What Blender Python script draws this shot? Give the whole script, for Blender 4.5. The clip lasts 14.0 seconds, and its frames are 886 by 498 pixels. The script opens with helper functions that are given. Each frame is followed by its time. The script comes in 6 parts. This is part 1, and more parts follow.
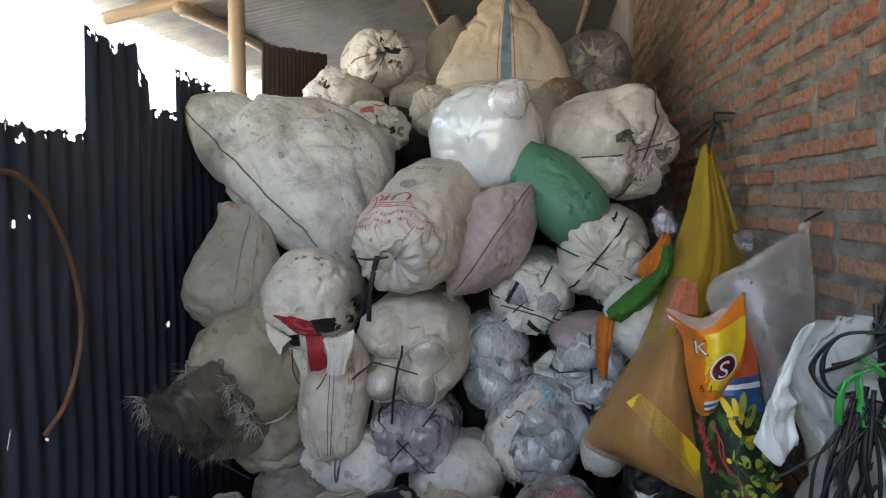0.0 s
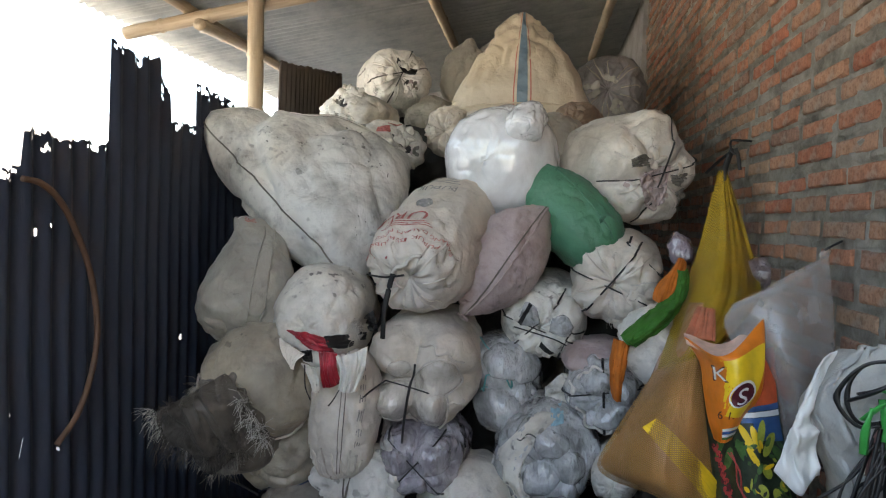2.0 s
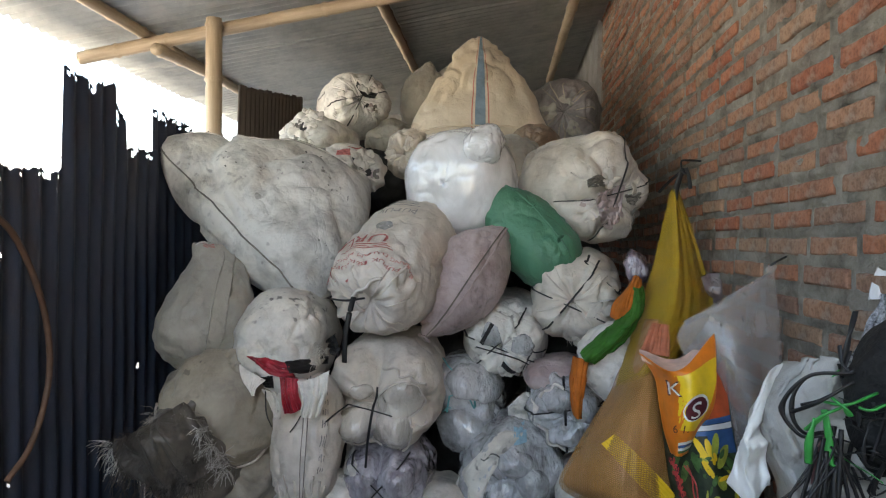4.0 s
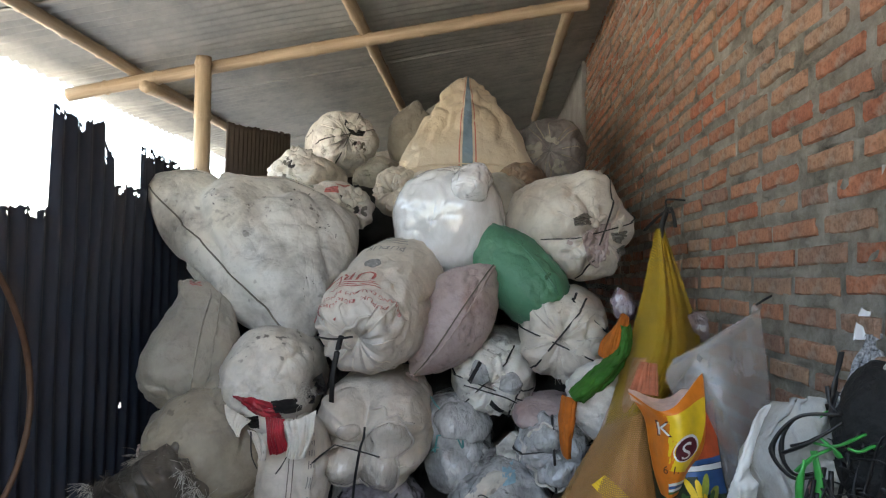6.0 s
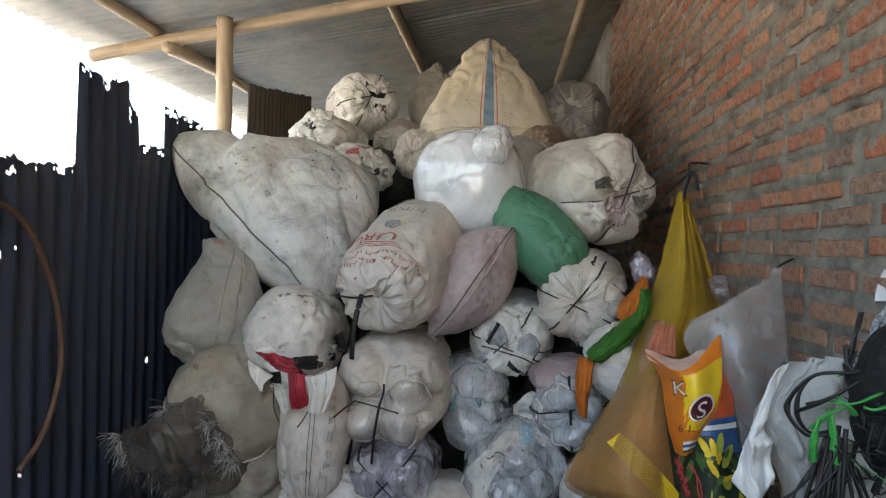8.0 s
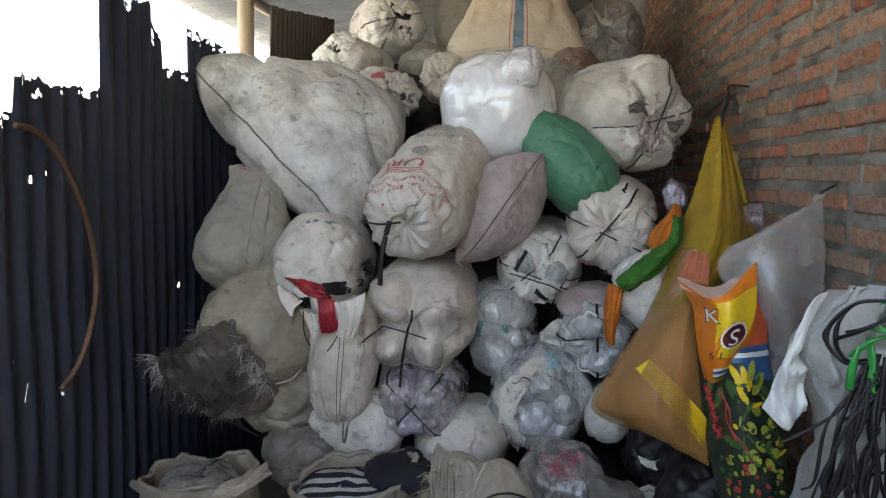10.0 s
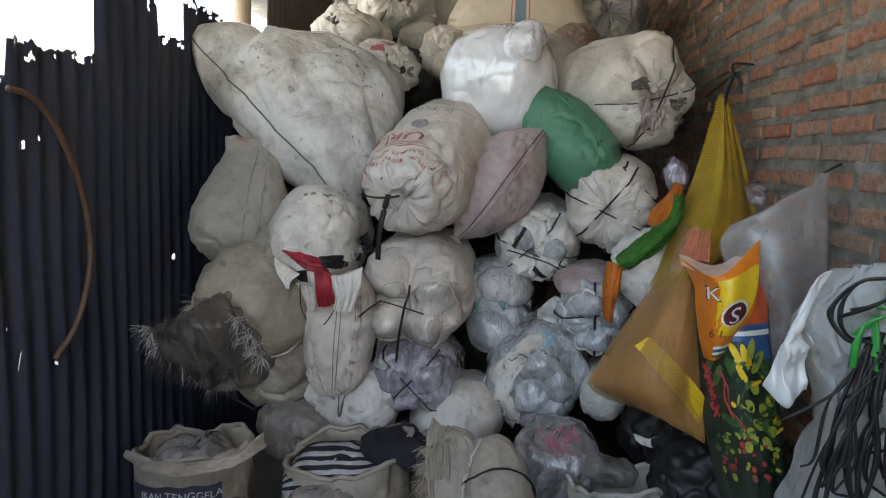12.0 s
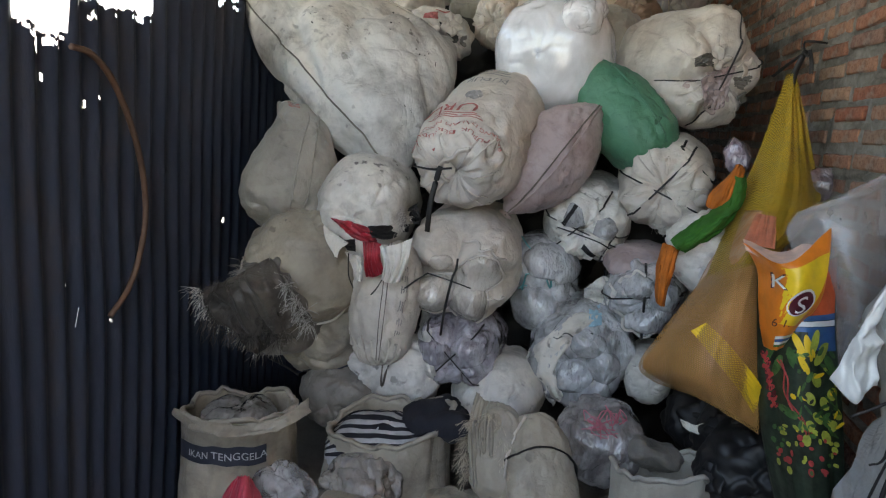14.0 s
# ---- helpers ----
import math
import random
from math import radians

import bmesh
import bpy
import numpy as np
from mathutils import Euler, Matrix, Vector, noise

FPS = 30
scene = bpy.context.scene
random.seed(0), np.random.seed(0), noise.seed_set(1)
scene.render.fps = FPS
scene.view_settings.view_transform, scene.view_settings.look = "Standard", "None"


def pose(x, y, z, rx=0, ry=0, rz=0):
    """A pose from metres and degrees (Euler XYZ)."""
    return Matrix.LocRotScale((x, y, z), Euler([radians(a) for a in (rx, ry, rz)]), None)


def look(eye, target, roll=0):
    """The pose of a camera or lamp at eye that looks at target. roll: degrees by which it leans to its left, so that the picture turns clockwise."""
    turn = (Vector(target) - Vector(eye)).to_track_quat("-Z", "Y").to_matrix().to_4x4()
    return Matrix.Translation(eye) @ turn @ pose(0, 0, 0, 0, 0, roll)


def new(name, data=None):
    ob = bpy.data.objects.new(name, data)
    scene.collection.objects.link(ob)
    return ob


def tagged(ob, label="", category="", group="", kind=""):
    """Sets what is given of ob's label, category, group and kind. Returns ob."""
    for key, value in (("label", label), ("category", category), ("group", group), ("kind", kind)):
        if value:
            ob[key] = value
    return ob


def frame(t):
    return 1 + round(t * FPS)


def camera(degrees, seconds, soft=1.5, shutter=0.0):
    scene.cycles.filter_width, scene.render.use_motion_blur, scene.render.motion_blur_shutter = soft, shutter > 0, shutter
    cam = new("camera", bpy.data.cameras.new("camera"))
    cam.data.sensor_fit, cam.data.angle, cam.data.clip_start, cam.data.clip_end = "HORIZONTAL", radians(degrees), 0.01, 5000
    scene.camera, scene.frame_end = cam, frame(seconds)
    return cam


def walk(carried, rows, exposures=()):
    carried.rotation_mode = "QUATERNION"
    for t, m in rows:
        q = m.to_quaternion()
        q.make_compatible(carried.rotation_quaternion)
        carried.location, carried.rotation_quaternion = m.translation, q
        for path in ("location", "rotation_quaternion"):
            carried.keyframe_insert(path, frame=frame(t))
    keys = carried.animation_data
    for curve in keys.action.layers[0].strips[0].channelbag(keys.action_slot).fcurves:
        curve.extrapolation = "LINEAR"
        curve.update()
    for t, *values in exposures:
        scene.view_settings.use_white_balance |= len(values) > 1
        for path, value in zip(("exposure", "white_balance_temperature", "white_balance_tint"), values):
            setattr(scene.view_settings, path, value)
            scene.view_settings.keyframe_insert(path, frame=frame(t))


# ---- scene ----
cam = camera(66.7, 14.0, soft=1.2)
PATH = [
    (0, (0.084, -0.03, 1.648), (-0.181, 1.947, 1.507), 0.3),
    (0.5, (0.083, -0.026, 1.645), (-0.139, 1.957, 1.509), 0.4),
    (1, (0.079, -0.03, 1.649), (-0.127, 1.958, 1.562), 0.6),
    (1.5, (0.062, -0.036, 1.646), (-0.198, 1.946, 1.572), 1.6),
    (2, (0.047, -0.04, 1.642), (-0.232, 1.939, 1.563), 1.8),
    (2.5, (0.054, -0.043, 1.642), (-0.225, 1.936, 1.577), 1.9),
    (3, (0.057, -0.049, 1.639), (-0.207, 1.933, 1.572), 1.5),
    (3.5, (0.063, -0.052, 1.643), (-0.144, 1.936, 1.608), 1.1),
    (4, (0.067, -0.055, 1.649), (-0.112, 1.937, 1.632), 0.8),
    (6.5, (0.054, -0.068, 1.661), (-0.081, 1.925, 1.757), 0.9),
    (7, (0.052, -0.075, 1.658), (-0.098, 1.918, 1.738), 0.9),
    (7.5, (0.053, -0.076, 1.647), (-0.106, 1.917, 1.687), 1.9),
    (8, (0.059, -0.073, 1.639), (-0.135, 1.918, 1.627), 1.5),
    (8.5, (0.053, -0.071, 1.633), (-0.146, 1.918, 1.575), 1.3),
    (9, (0.048, -0.065, 1.628), (-0.189, 1.917, 1.502), 1.4),
    (9.2, (0.049, -0.062, 1.628), (-0.201, 1.916, 1.476), 1.5),
    (11.3, (0.025, -0.045, 1.616), (-0.233, 1.922, 1.362), 1.8),
    (11.5, (0.027, -0.045, 1.611), (-0.23, 1.924, 1.366), 2.0),
    (12, (0.024, -0.037, 1.608), (-0.211, 1.929, 1.328), 2.6),
    (12.5, (0.019, -0.033, 1.607), (-0.214, 1.932, 1.32), 3.0),
    (13, (0.007, -0.029, 1.605), (-0.218, 1.932, 1.287), 3.8),
    (13.5, (-0.011, -0.021, 1.608), (-0.275, 1.929, 1.25), 4.4),
    (14, (-0.033, -0.02, 1.604), (-0.358, 1.919, 1.238), 4.5),
]
walk(cam, [(t, look(eye, target, roll)) for t, eye, target, roll in PATH], exposures=[(0.0, 3.1, 7650, 9), (14.0, 3.1, 7650, 9)])

# ---- light: sun behind the brick wall, the yard beyond the iron wall bright ----
world = bpy.data.worlds.new("sky")
scene.world = world
world.use_nodes = True
wn = world.node_tree.nodes
sky = wn.new("ShaderNodeTexSky")
sky.sky_type = "NISHITA"
sky.sun_disc = False
sky.sun_elevation = radians(47)
sky.sun_rotation = radians(110)
sky.air_density, sky.dust_density, sky.ozone_density = 1.0, 2.5, 0.8
wn["Background"].inputs["Strength"].default_value = 0.15
world.node_tree.links.new(sky.outputs[0], wn["Background"].inputs["Color"])
sun = new("sun", bpy.data.lights.new("sun", "SUN"))
sun.data.energy, sun.data.angle, sun.data.color = 3.2, radians(4), (1.0, 0.985, 0.96)
sun.matrix_world = look((7.0, -2.5, 8.0), (0, 0, 0))


# ---- materials ----
def material(name, build, rough=0.6, metal=0.0):
    m = bpy.data.materials.new(name)
    m.use_nodes = True
    n, l = m.node_tree.nodes, m.node_tree.links
    b = n["Principled BSDF"]
    b.inputs["Roughness"].default_value, b.inputs["Metallic"].default_value = rough, metal
    build(n, l, b)
    return m


def coords(n, l, scale=(1, 1, 1), space="Object"):
    tc, mp = n.new("ShaderNodeTexCoord"), n.new("ShaderNodeMapping")
    mp.inputs["Scale"].default_value = scale
    l.new(tc.outputs[space], mp.inputs["Vector"])
    return mp.outputs[0]


def noise_tex(n, l, vec, scale, detail=4.0, rough=0.6, distort=0.0):
    t = n.new("ShaderNodeTexNoise")
    t.inputs["Scale"].default_value, t.inputs["Detail"].default_value = scale, detail
    t.inputs["Roughness"].default_value, t.inputs["Distortion"].default_value = rough, distort
    l.new(vec, t.inputs["Vector"])
    return t.outputs["Fac"]


def ramp(n, l, fac, *stops):
    r = n.new("ShaderNodeValToRGB")
    while len(r.color_ramp.elements) < len(stops):
        r.color_ramp.elements.new(0.5)
    for e, (pos, col) in zip(r.color_ramp.elements, stops):
        e.position, e.color = pos, (*col, 1) if len(col) == 3 else col
    l.new(fac, r.inputs[0])
    return r.outputs[0]


def mix(n, l, a, b, fac, mode="MIX"):
    x = n.new("ShaderNodeMix")
    x.data_type, x.blend_type = "RGBA", mode
    for sock, v in ((x.inputs[0], fac), (x.inputs[6], a), (x.inputs[7], b)):
        if isinstance(v, (int, float)):
            sock.default_value = v
        elif isinstance(v, tuple):
            sock.default_value = (*v, 1) if len(v) == 3 else v
        else:
            l.new(v, sock)
    return x.outputs[2]


def bump(n, l, b, height, strength, dist=0.01, below=None):
    k = n.new("ShaderNodeBump")
    k.inputs["Strength"].default_value, k.inputs["Distance"].default_value = strength, dist
    l.new(height, k.inputs["Height"])
    if below is not None:
        l.new(below, k.inputs["Normal"])
    l.new(k.outputs[0], b.inputs["Normal"])
    return k.outputs[0]


def crease_lines(n, l, vec, scale, width, distort=1.2):
    """Narrow sunken lines along the middle level of a noise, fading out in places: sharp creases in cloth or film."""
    f = noise_tex(n, l, vec, scale, 1.5, 0.4, distort)
    m = n.new("ShaderNodeMath")
    m.operation = "SUBTRACT"
    l.new(f, m.inputs[0])
    m.inputs[1].default_value = 0.5
    a = n.new("ShaderNodeMath")
    a.operation = "ABSOLUTE"
    l.new(m.outputs[0], a.inputs[0])
    line = ramp(n, l, a.outputs[0], (0.0, (0, 0, 0)), (width, (0.8, 0.8, 0.8)), (min(1.0, width * 4), (1, 1, 1)))
    mask = ramp(n, l, noise_tex(n, l, vec, scale * 0.7, 2), (0.40, (0, 0, 0)), (0.62, (1, 1, 1)))
    return mix(n, l, (1, 1, 1), line, mask)


def woven(name, base, dirt=(0.16, 0.14, 0.12), amount=0.5, rough=0.5, spots=True, wrinkle=0.5, crease=0.16):
    """Woven plastic sacking: fine weave, soft stains, dark specks and small wrinkles."""
    def build(n, l, b):
        v = coords(n, l)
        info = n.new("ShaderNodeObjectInfo")
        off = n.new("ShaderNodeVectorMath")
        off.operation = "ADD"
        sc = n.new("ShaderNodeVectorMath")
        sc.operation = "SCALE"
        sc.inputs[0].default_value, = ((31, 17, 23),)
        l.new(info.outputs["Random"], sc.inputs["Scale"])
        l.new(v, off.inputs[0])
        l.new(sc.outputs[0], off.inputs[1])
        v = off.outputs[0]
        big = ramp(n, l, noise_tex(n, l, v, 3.2, 5, 0.65, 0.4), (0.46, (0, 0, 0)), (0.72, (amount,) * 3))
        col = mix(n, l, base, dirt, big)
        smudge = ramp(n, l, noise_tex(n, l, v, 9.5, 6, 0.7, 0.3), (0.52, (0, 0, 0)), (0.74, (amount * 0.75,) * 3))
        col = mix(n, l, col, dirt, smudge)
        warm = ramp(n, l, noise_tex(n, l, v, 1.7, 3), (0.35, (0.88, 0.9, 0.93)), (0.7, (1.0, 0.98, 0.93)))
        col = mix(n, l, col, warm, 1.0, "MULTIPLY")
        if spots:
            sp = ramp(n, l, noise_tex(n, l, v, 26, 2, 0.5), (0.63, (0, 0, 0)), (0.70, (0.8, 0.8, 0.8)))
            mask = ramp(n, l, noise_tex(n, l, v, 2.6, 2), (0.45, (0, 0, 0)), (0.62, (1, 1, 1)))
            col = mix(n, l, col, (0.06, 0.05, 0.045), mix(n, l, (0, 0, 0), sp, mask))
        l.new(col, b.inputs["Base Color"])
        wr = noise_tex(n, l, v, 5.0, 3, 0.45, 0.3)
        first = bump(n, l, b, wr, wrinkle, 0.09)
        long = n.new("ShaderNodeMapping")
        long.inputs["Rotation"].default_value, long.inputs["Scale"].default_value = (0.5, 0.4, 0.6), (1.3, 1.3, 0.35)
        l.new(v, long.inputs["Vector"])
        sq = long.outputs[0]
        first = bump(n, l, b, crease_lines(n, l, sq, 4.5, 0.03, 0.5), crease, 0.018, first)
        first = bump(n, l, b, crease_lines(n, l, sq, 10, 0.04, 0.6), crease, 0.009, first)
        first = bump(n, l, b, noise_tex(n, l, v, 24, 4, 0.6, 0.5), 0.3, 0.022, first)
        wv = n.new("ShaderNodeTexWave")
        wv.inputs["Scale"].default_value, wv.inputs["Distortion"].default_value = 120, 0.6
        l.new(v, wv.inputs["Vector"])
        bump(n, l, b, wv.outputs["Fac"], 0.12, 0.002, first)
        b.inputs["Sheen Weight"].default_value = 0.04
    return material(name, build, rough)


def facets(n, l, vec, scale):
    """Height of flat facets tilted at random, with sharp breaks between them."""
    vo = n.new("ShaderNodeTexVoronoi")
    vo.inputs["Scale"].default_value = scale
    l.new(vec, vo.inputs["Vector"])
    d, c, t = (n.new("ShaderNodeVectorMath") for _ in range(3))
    d.operation, c.operation, t.operation = "SUBTRACT", "SUBTRACT", "DOT_PRODUCT"
    l.new(vec, d.inputs[0])
    l.new(vo.outputs["Position"], d.inputs[1])
    l.new(vo.outputs["Color"], c.inputs[0])
    c.inputs[1].default_value = (0.5, 0.5, 0.5)
    l.new(d.outputs[0], t.inputs[0])
    l.new(c.outputs[0], t.inputs[1])
    return t.outputs["Value"]


def plastic_film(name, tint, rough=0.14, alpha=1.0, crinkle=0.6, mottle=(0.2, 0.2, 0.215), cells=0.4):
    """Clear film drawn over what it holds: soft pale and grey patches, taut bulges, sharp facets that glint."""
    def build(n, l, b):
        v = coords(n, l)
        fac = ramp(n, l, noise_tex(n, l, v, 8, 4, 0.6, 0.6), (0.34, mottle), (0.64, tint))
        l.new(fac, b.inputs["Base Color"])
        one = bump(n, l, b, noise_tex(n, l, v, 8, 2, 0.4, 0.5), cells, 0.05)
        if crinkle:
            st = coords(n, l, (1.5, 1.1, 0.8))
            one = bump(n, l, b, facets(n, l, st, 22), min(1.0, crinkle), 0.8, one)
            one = bump(n, l, b, facets(n, l, st, 55), min(1.0, crinkle), 0.8, one)
            streaks = coords(n, l, (1.0, 0.6, 0.22))
            bump(n, l, b, noise_tex(n, l, streaks, 46, 3, 0.6, 1.0), min(1.0, crinkle), 0.02, one)
        b.inputs["Coat Weight"].default_value = 1.0
        b.inputs["Coat Roughness"].default_value = 0.05
        b.inputs["Specular IOR Level"].default_value = 0.9
        b.inputs["Alpha"].default_value = alpha
    return material(name, build, rough)


def plain(name, col, rough=0.5, var=0.25, scale=20, relief=0.2, metal=0.0):
    def build(n, l, b):
        v = coords(n, l)
        f = noise_tex(n, l, v, scale, 4)
        lo = tuple(c * (1 - var) for c in col)
        hi = tuple(min(1, c * (1 + var)) for c in col)
        l.new(ramp(n, l, f, (0.3, lo), (0.7, hi)), b.inputs["Base Color"])
        if relief:
            bump(n, l, b, f, relief, 0.01)
    return material(name, build, rough, metal)


WHITE = woven("white_sacking", (0.77, 0.73, 0.665), (0.13, 0.115, 0.10), amount=0.6)
CREAM = woven("cream_sacking", (0.68, 0.61, 0.535), (0.2, 0.16, 0.13), amount=0.5, spots=False)
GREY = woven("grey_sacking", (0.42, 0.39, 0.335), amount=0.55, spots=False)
DIRTY = woven("dirty_sacking", (0.20, 0.18, 0.155), (0.05, 0.045, 0.04), amount=0.8)
STAINED = woven("stained_sacking", (0.77, 0.74, 0.68), (0.10, 0.09, 0.08), amount=0.85, wrinkle=0.4)
DINGY = woven("dingy_sacking", (0.40, 0.352, 0.28), (0.12, 0.10, 0.085), amount=0.7)
PINK = woven("pinkish_sacking", (0.50, 0.395, 0.38), (0.20, 0.12, 0.115), amount=0.75)
TAN = woven("tan_sacking", (0.60, 0.50, 0.37), (0.3, 0.24, 0.17), amount=0.3, spots=False, wrinkle=0.35)
GREEN = woven("green_sacking", (0.07, 0.22, 0.13), (0.03, 0.09, 0.06), amount=0.5, spots=False, wrinkle=0.3)
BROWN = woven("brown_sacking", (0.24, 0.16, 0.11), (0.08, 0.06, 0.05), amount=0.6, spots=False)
ASH = woven("ash_sacking", (0.27, 0.245, 0.235), (0.07, 0.06, 0.06), amount=0.8, rough=0.4, spots=False, wrinkle=0.8)
FILM = plastic_film("clear_film", (0.62, 0.62, 0.62), mottle=(0.30, 0.30, 0.30))
CLOUDY = plastic_film("cloudy_film", (0.66, 0.60, 0.53), mottle=(0.44, 0.40, 0.35), crinkle=0.45)
LILAC = plastic_film("lilac_film", (0.52, 0.49, 0.53), mottle=(0.24, 0.22, 0.25))
GLOSSY = plastic_film("white_film", (0.80, 0.80, 0.82), rough=0.22, crinkle=0.10, mottle=(0.62, 0.62, 0.63), cells=0.0)
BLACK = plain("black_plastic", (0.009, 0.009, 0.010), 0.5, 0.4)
RED = plain("red_plastic", (0.35, 0.02, 0.035), 0.35, 0.4)
TEAL = plain("teal_tape", (0.10, 0.34, 0.34), 0.4)
SKYBLUE = plain("blue_tape", (0.25, 0.42, 0.5), 0.4)
BLUE = plain("blue_cloth", (0.05, 0.07, 0.12), 0.7)
THREAD = plain("thread", (0.16, 0.14, 0.12), 0.8)
STRING = plain("white_string", (0.6, 0.58, 0.54), 0.6)
PINKSTR = plain("pink_string", (0.45, 0.12, 0.16), 0.6)
INK_RED = plain("red_ink", (0.42, 0.12, 0.11), 0.6, 0.35, 60, 0)
INK_GREY = plain("grey_ink", (0.27, 0.26, 0.25), 0.6, 0.35, 60, 0)


def mortar_build(n, l, b):
    v = coords(n, l)
    f = noise_tex(n, l, v, 9, 8, 0.7)
    col = ramp(n, l, f, (0.30, (0.12, 0.105, 0.085)), (0.5, (0.38, 0.34, 0.28)), (0.70, (0.62, 0.58, 0.51)))
    pale = ramp(n, l, noise_tex(n, l, v, 2.2, 3), (0.52, (0, 0, 0)), (0.8, (0.4, 0.4, 0.4)))
    l.new(mix(n, l, col, (0.56, 0.53, 0.48), pale), b.inputs["Base Color"])
    first = bump(n, l, b, noise_tex(n, l, v, 22, 6, 0.7), 1.0, 0.05)
    bump(n, l, b, noise_tex(n, l, v, 80, 8, 0.75), 1.0, 0.02, first)


MORTAR = material("mortar", mortar_build, 0.95)


def brick_build(n, l, b):
    v = coords(n, l)
    info = n.new("ShaderNodeObjectInfo")
    geo = n.new("ShaderNodeNewGeometry")
    add = n.new("ShaderNodeMath")
    add.operation = "ADD"
    l.new(info.outputs["Random"], add.inputs[0])
    l.new(geo.outputs["Random Per Island"], add.inputs[1])
    fr = n.new("ShaderNodeMath")
    fr.operation = "FRACT"
    l.new(add.outputs[0], fr.inputs[0])
    base = ramp(n, l, fr.outputs[0], (0.0, (0.40, 0.13, 0.07)), (0.3, (0.44, 0.22, 0.13)),
                (0.55, (0.31, 0.165, 0.115)), (0.8, (0.42, 0.26, 0.165)), (1.0, (0.48, 0.17, 0.09)))
    grime = ramp(n, l, noise_tex(n, l, v, 14, 6, 0.7), (0.46, (0, 0, 0)), (0.68, (0.85, 0.85, 0.85)))
    col = mix(n, l, base, (0.32, 0.27, 0.225), grime)
    soot = ramp(n, l, noise_tex(n, l, v, 60, 5, 0.7), (0.36, (0.45, 0.42, 0.4)), (0.55, (1, 1, 1)))
    col = mix(n, l, col, soot, 0.8, "MULTIPLY")
    l.new(col, b.inputs["Base Color"])
    bump(n, l, b, noise_tex(n, l, v, 45, 7, 0.7), 0.9, 0.018)


BRICK = material("fired_brick", brick_build, 0.9)


def iron_build(dark, mid, rust):
    def build(n, l, b):
        v = coords(n, l, (1, 1, 0.35))
        col = ramp(n, l, noise_tex(n, l, v, 5, 6, 0.7), (0.3, dark), (0.55, mid), (0.75, rust))
        l.new(col, b.inputs["Base Color"])
        bump(n, l, b, noise_tex(n, l, v, 40, 5), 0.3, 0.005)
    return build


# blue in these tones stands in for the glare veiling the wall
HAZED_RUST = material("rusty_iron_with_haze", iron_build((0.018, 0.028, 0.052), (0.032, 0.042, 0.066), (0.052, 0.046, 0.050)), 0.55)
BROWNIRON = material("brown_iron", iron_build((0.10, 0.085, 0.075), (0.17, 0.145, 0.125), (0.22, 0.17, 0.135)), 0.7)
ZINC = material("zinc_roofing", iron_build((0.30, 0.32, 0.32), (0.42, 0.44, 0.43), (0.5, 0.5, 0.47)), 0.45, 0.35)


def bamboo_build(n, l, b):
    v = coords(n, l, (1, 1, 0.08))
    col = ramp(n, l, noise_tex(n, l, v, 30, 5), (0.3, (0.34, 0.25, 0.16)), (0.6, (0.52, 0.41, 0.28)), (0.8, (0.62, 0.52, 0.38)))
    l.new(col, b.inputs["Base Color"])


BAMBOO = material("dry_bamboo", bamboo_build, 0.5)


def earth_build(n, l, b):
    v = coords(n, l)
    l.new(ramp(n, l, noise_tex(n, l, v, 4, 8, 0.7), (0.3, (0.25, 0.225, 0.20)), (0.7, (0.37, 0.34, 0.30))), b.inputs["Base Color"])
    bump(n, l, b, noise_tex(n, l, v, 18, 8), 0.8, 0.03)


EARTH = material("trodden_earth", earth_build, 0.95)


def plaster_build(n, l, b):
    v = coords(n, l)
    l.new(ramp(n, l, noise_tex(n, l, v, 5, 7, 0.7), (0.3, (0.24, 0.225, 0.21)), (0.7, (0.4, 0.385, 0.36))), b.inputs["Base Color"])
    bump(n, l, b, noise_tex(n, l, v, 30, 6), 0.6, 0.01)


PLASTER = material("rough_plaster", plaster_build, 0.95)


# ---- mesh helpers ----
def mesh_of(name, verts, faces, mat, smooth=True):
    me = bpy.data.meshes.new(name)
    me.from_pydata([tuple(v) for v in verts], [], faces)
    me.materials.append(mat)
    if smooth:
        me.polygons.foreach_set("use_smooth", [True] * len(me.polygons))
    me.update()
    return me


def part(name, verts, faces, mat, parent, label="", smooth=True):
    ob = new(name, mesh_of(name, verts, faces, mat, smooth))
    ob.parent = parent
    if label:
        tagged(ob, label)
    return ob


def tube_mesh(points, radius, sides=8, flat=1.0):
    """A tapering tube along the points; flat < 1 squeezes it into a strap."""
    pts = [Vector(p) for p in points]
    verts, faces = [], []
    up = Vector((0.13, 0.31, 0.94))
    for i, p in enumerate(pts):
        d = (pts[min(i + 1, len(pts) - 1)] - pts[max(i - 1, 0)]).normalized()
        a = d.cross(up)
        a = (a if a.length > 1e-3 else d.cross(Vector((1, 0, 0)))).normalized()
        c = a.cross(d).normalized()
        r = radius(i / max(1, len(pts) - 1)) if callable(radius) else radius
        for k in range(sides):
            t = 2 * math.pi * k / sides
            verts.append(p + a * (r * math.cos(t)) + c * (r * flat * math.sin(t)))
    for i in range(len(pts) - 1):
        for k in range(sides):
            q = (k + 1) % sides
            faces.append((i * sides + k, i * sides + q, (i + 1) * sides + q, (i + 1) * sides + k))
    faces.append(tuple(range(sides))[::-1])
    faces.append(tuple(range((len(pts) - 1) * sides, len(pts) * sides)))
    return verts, faces


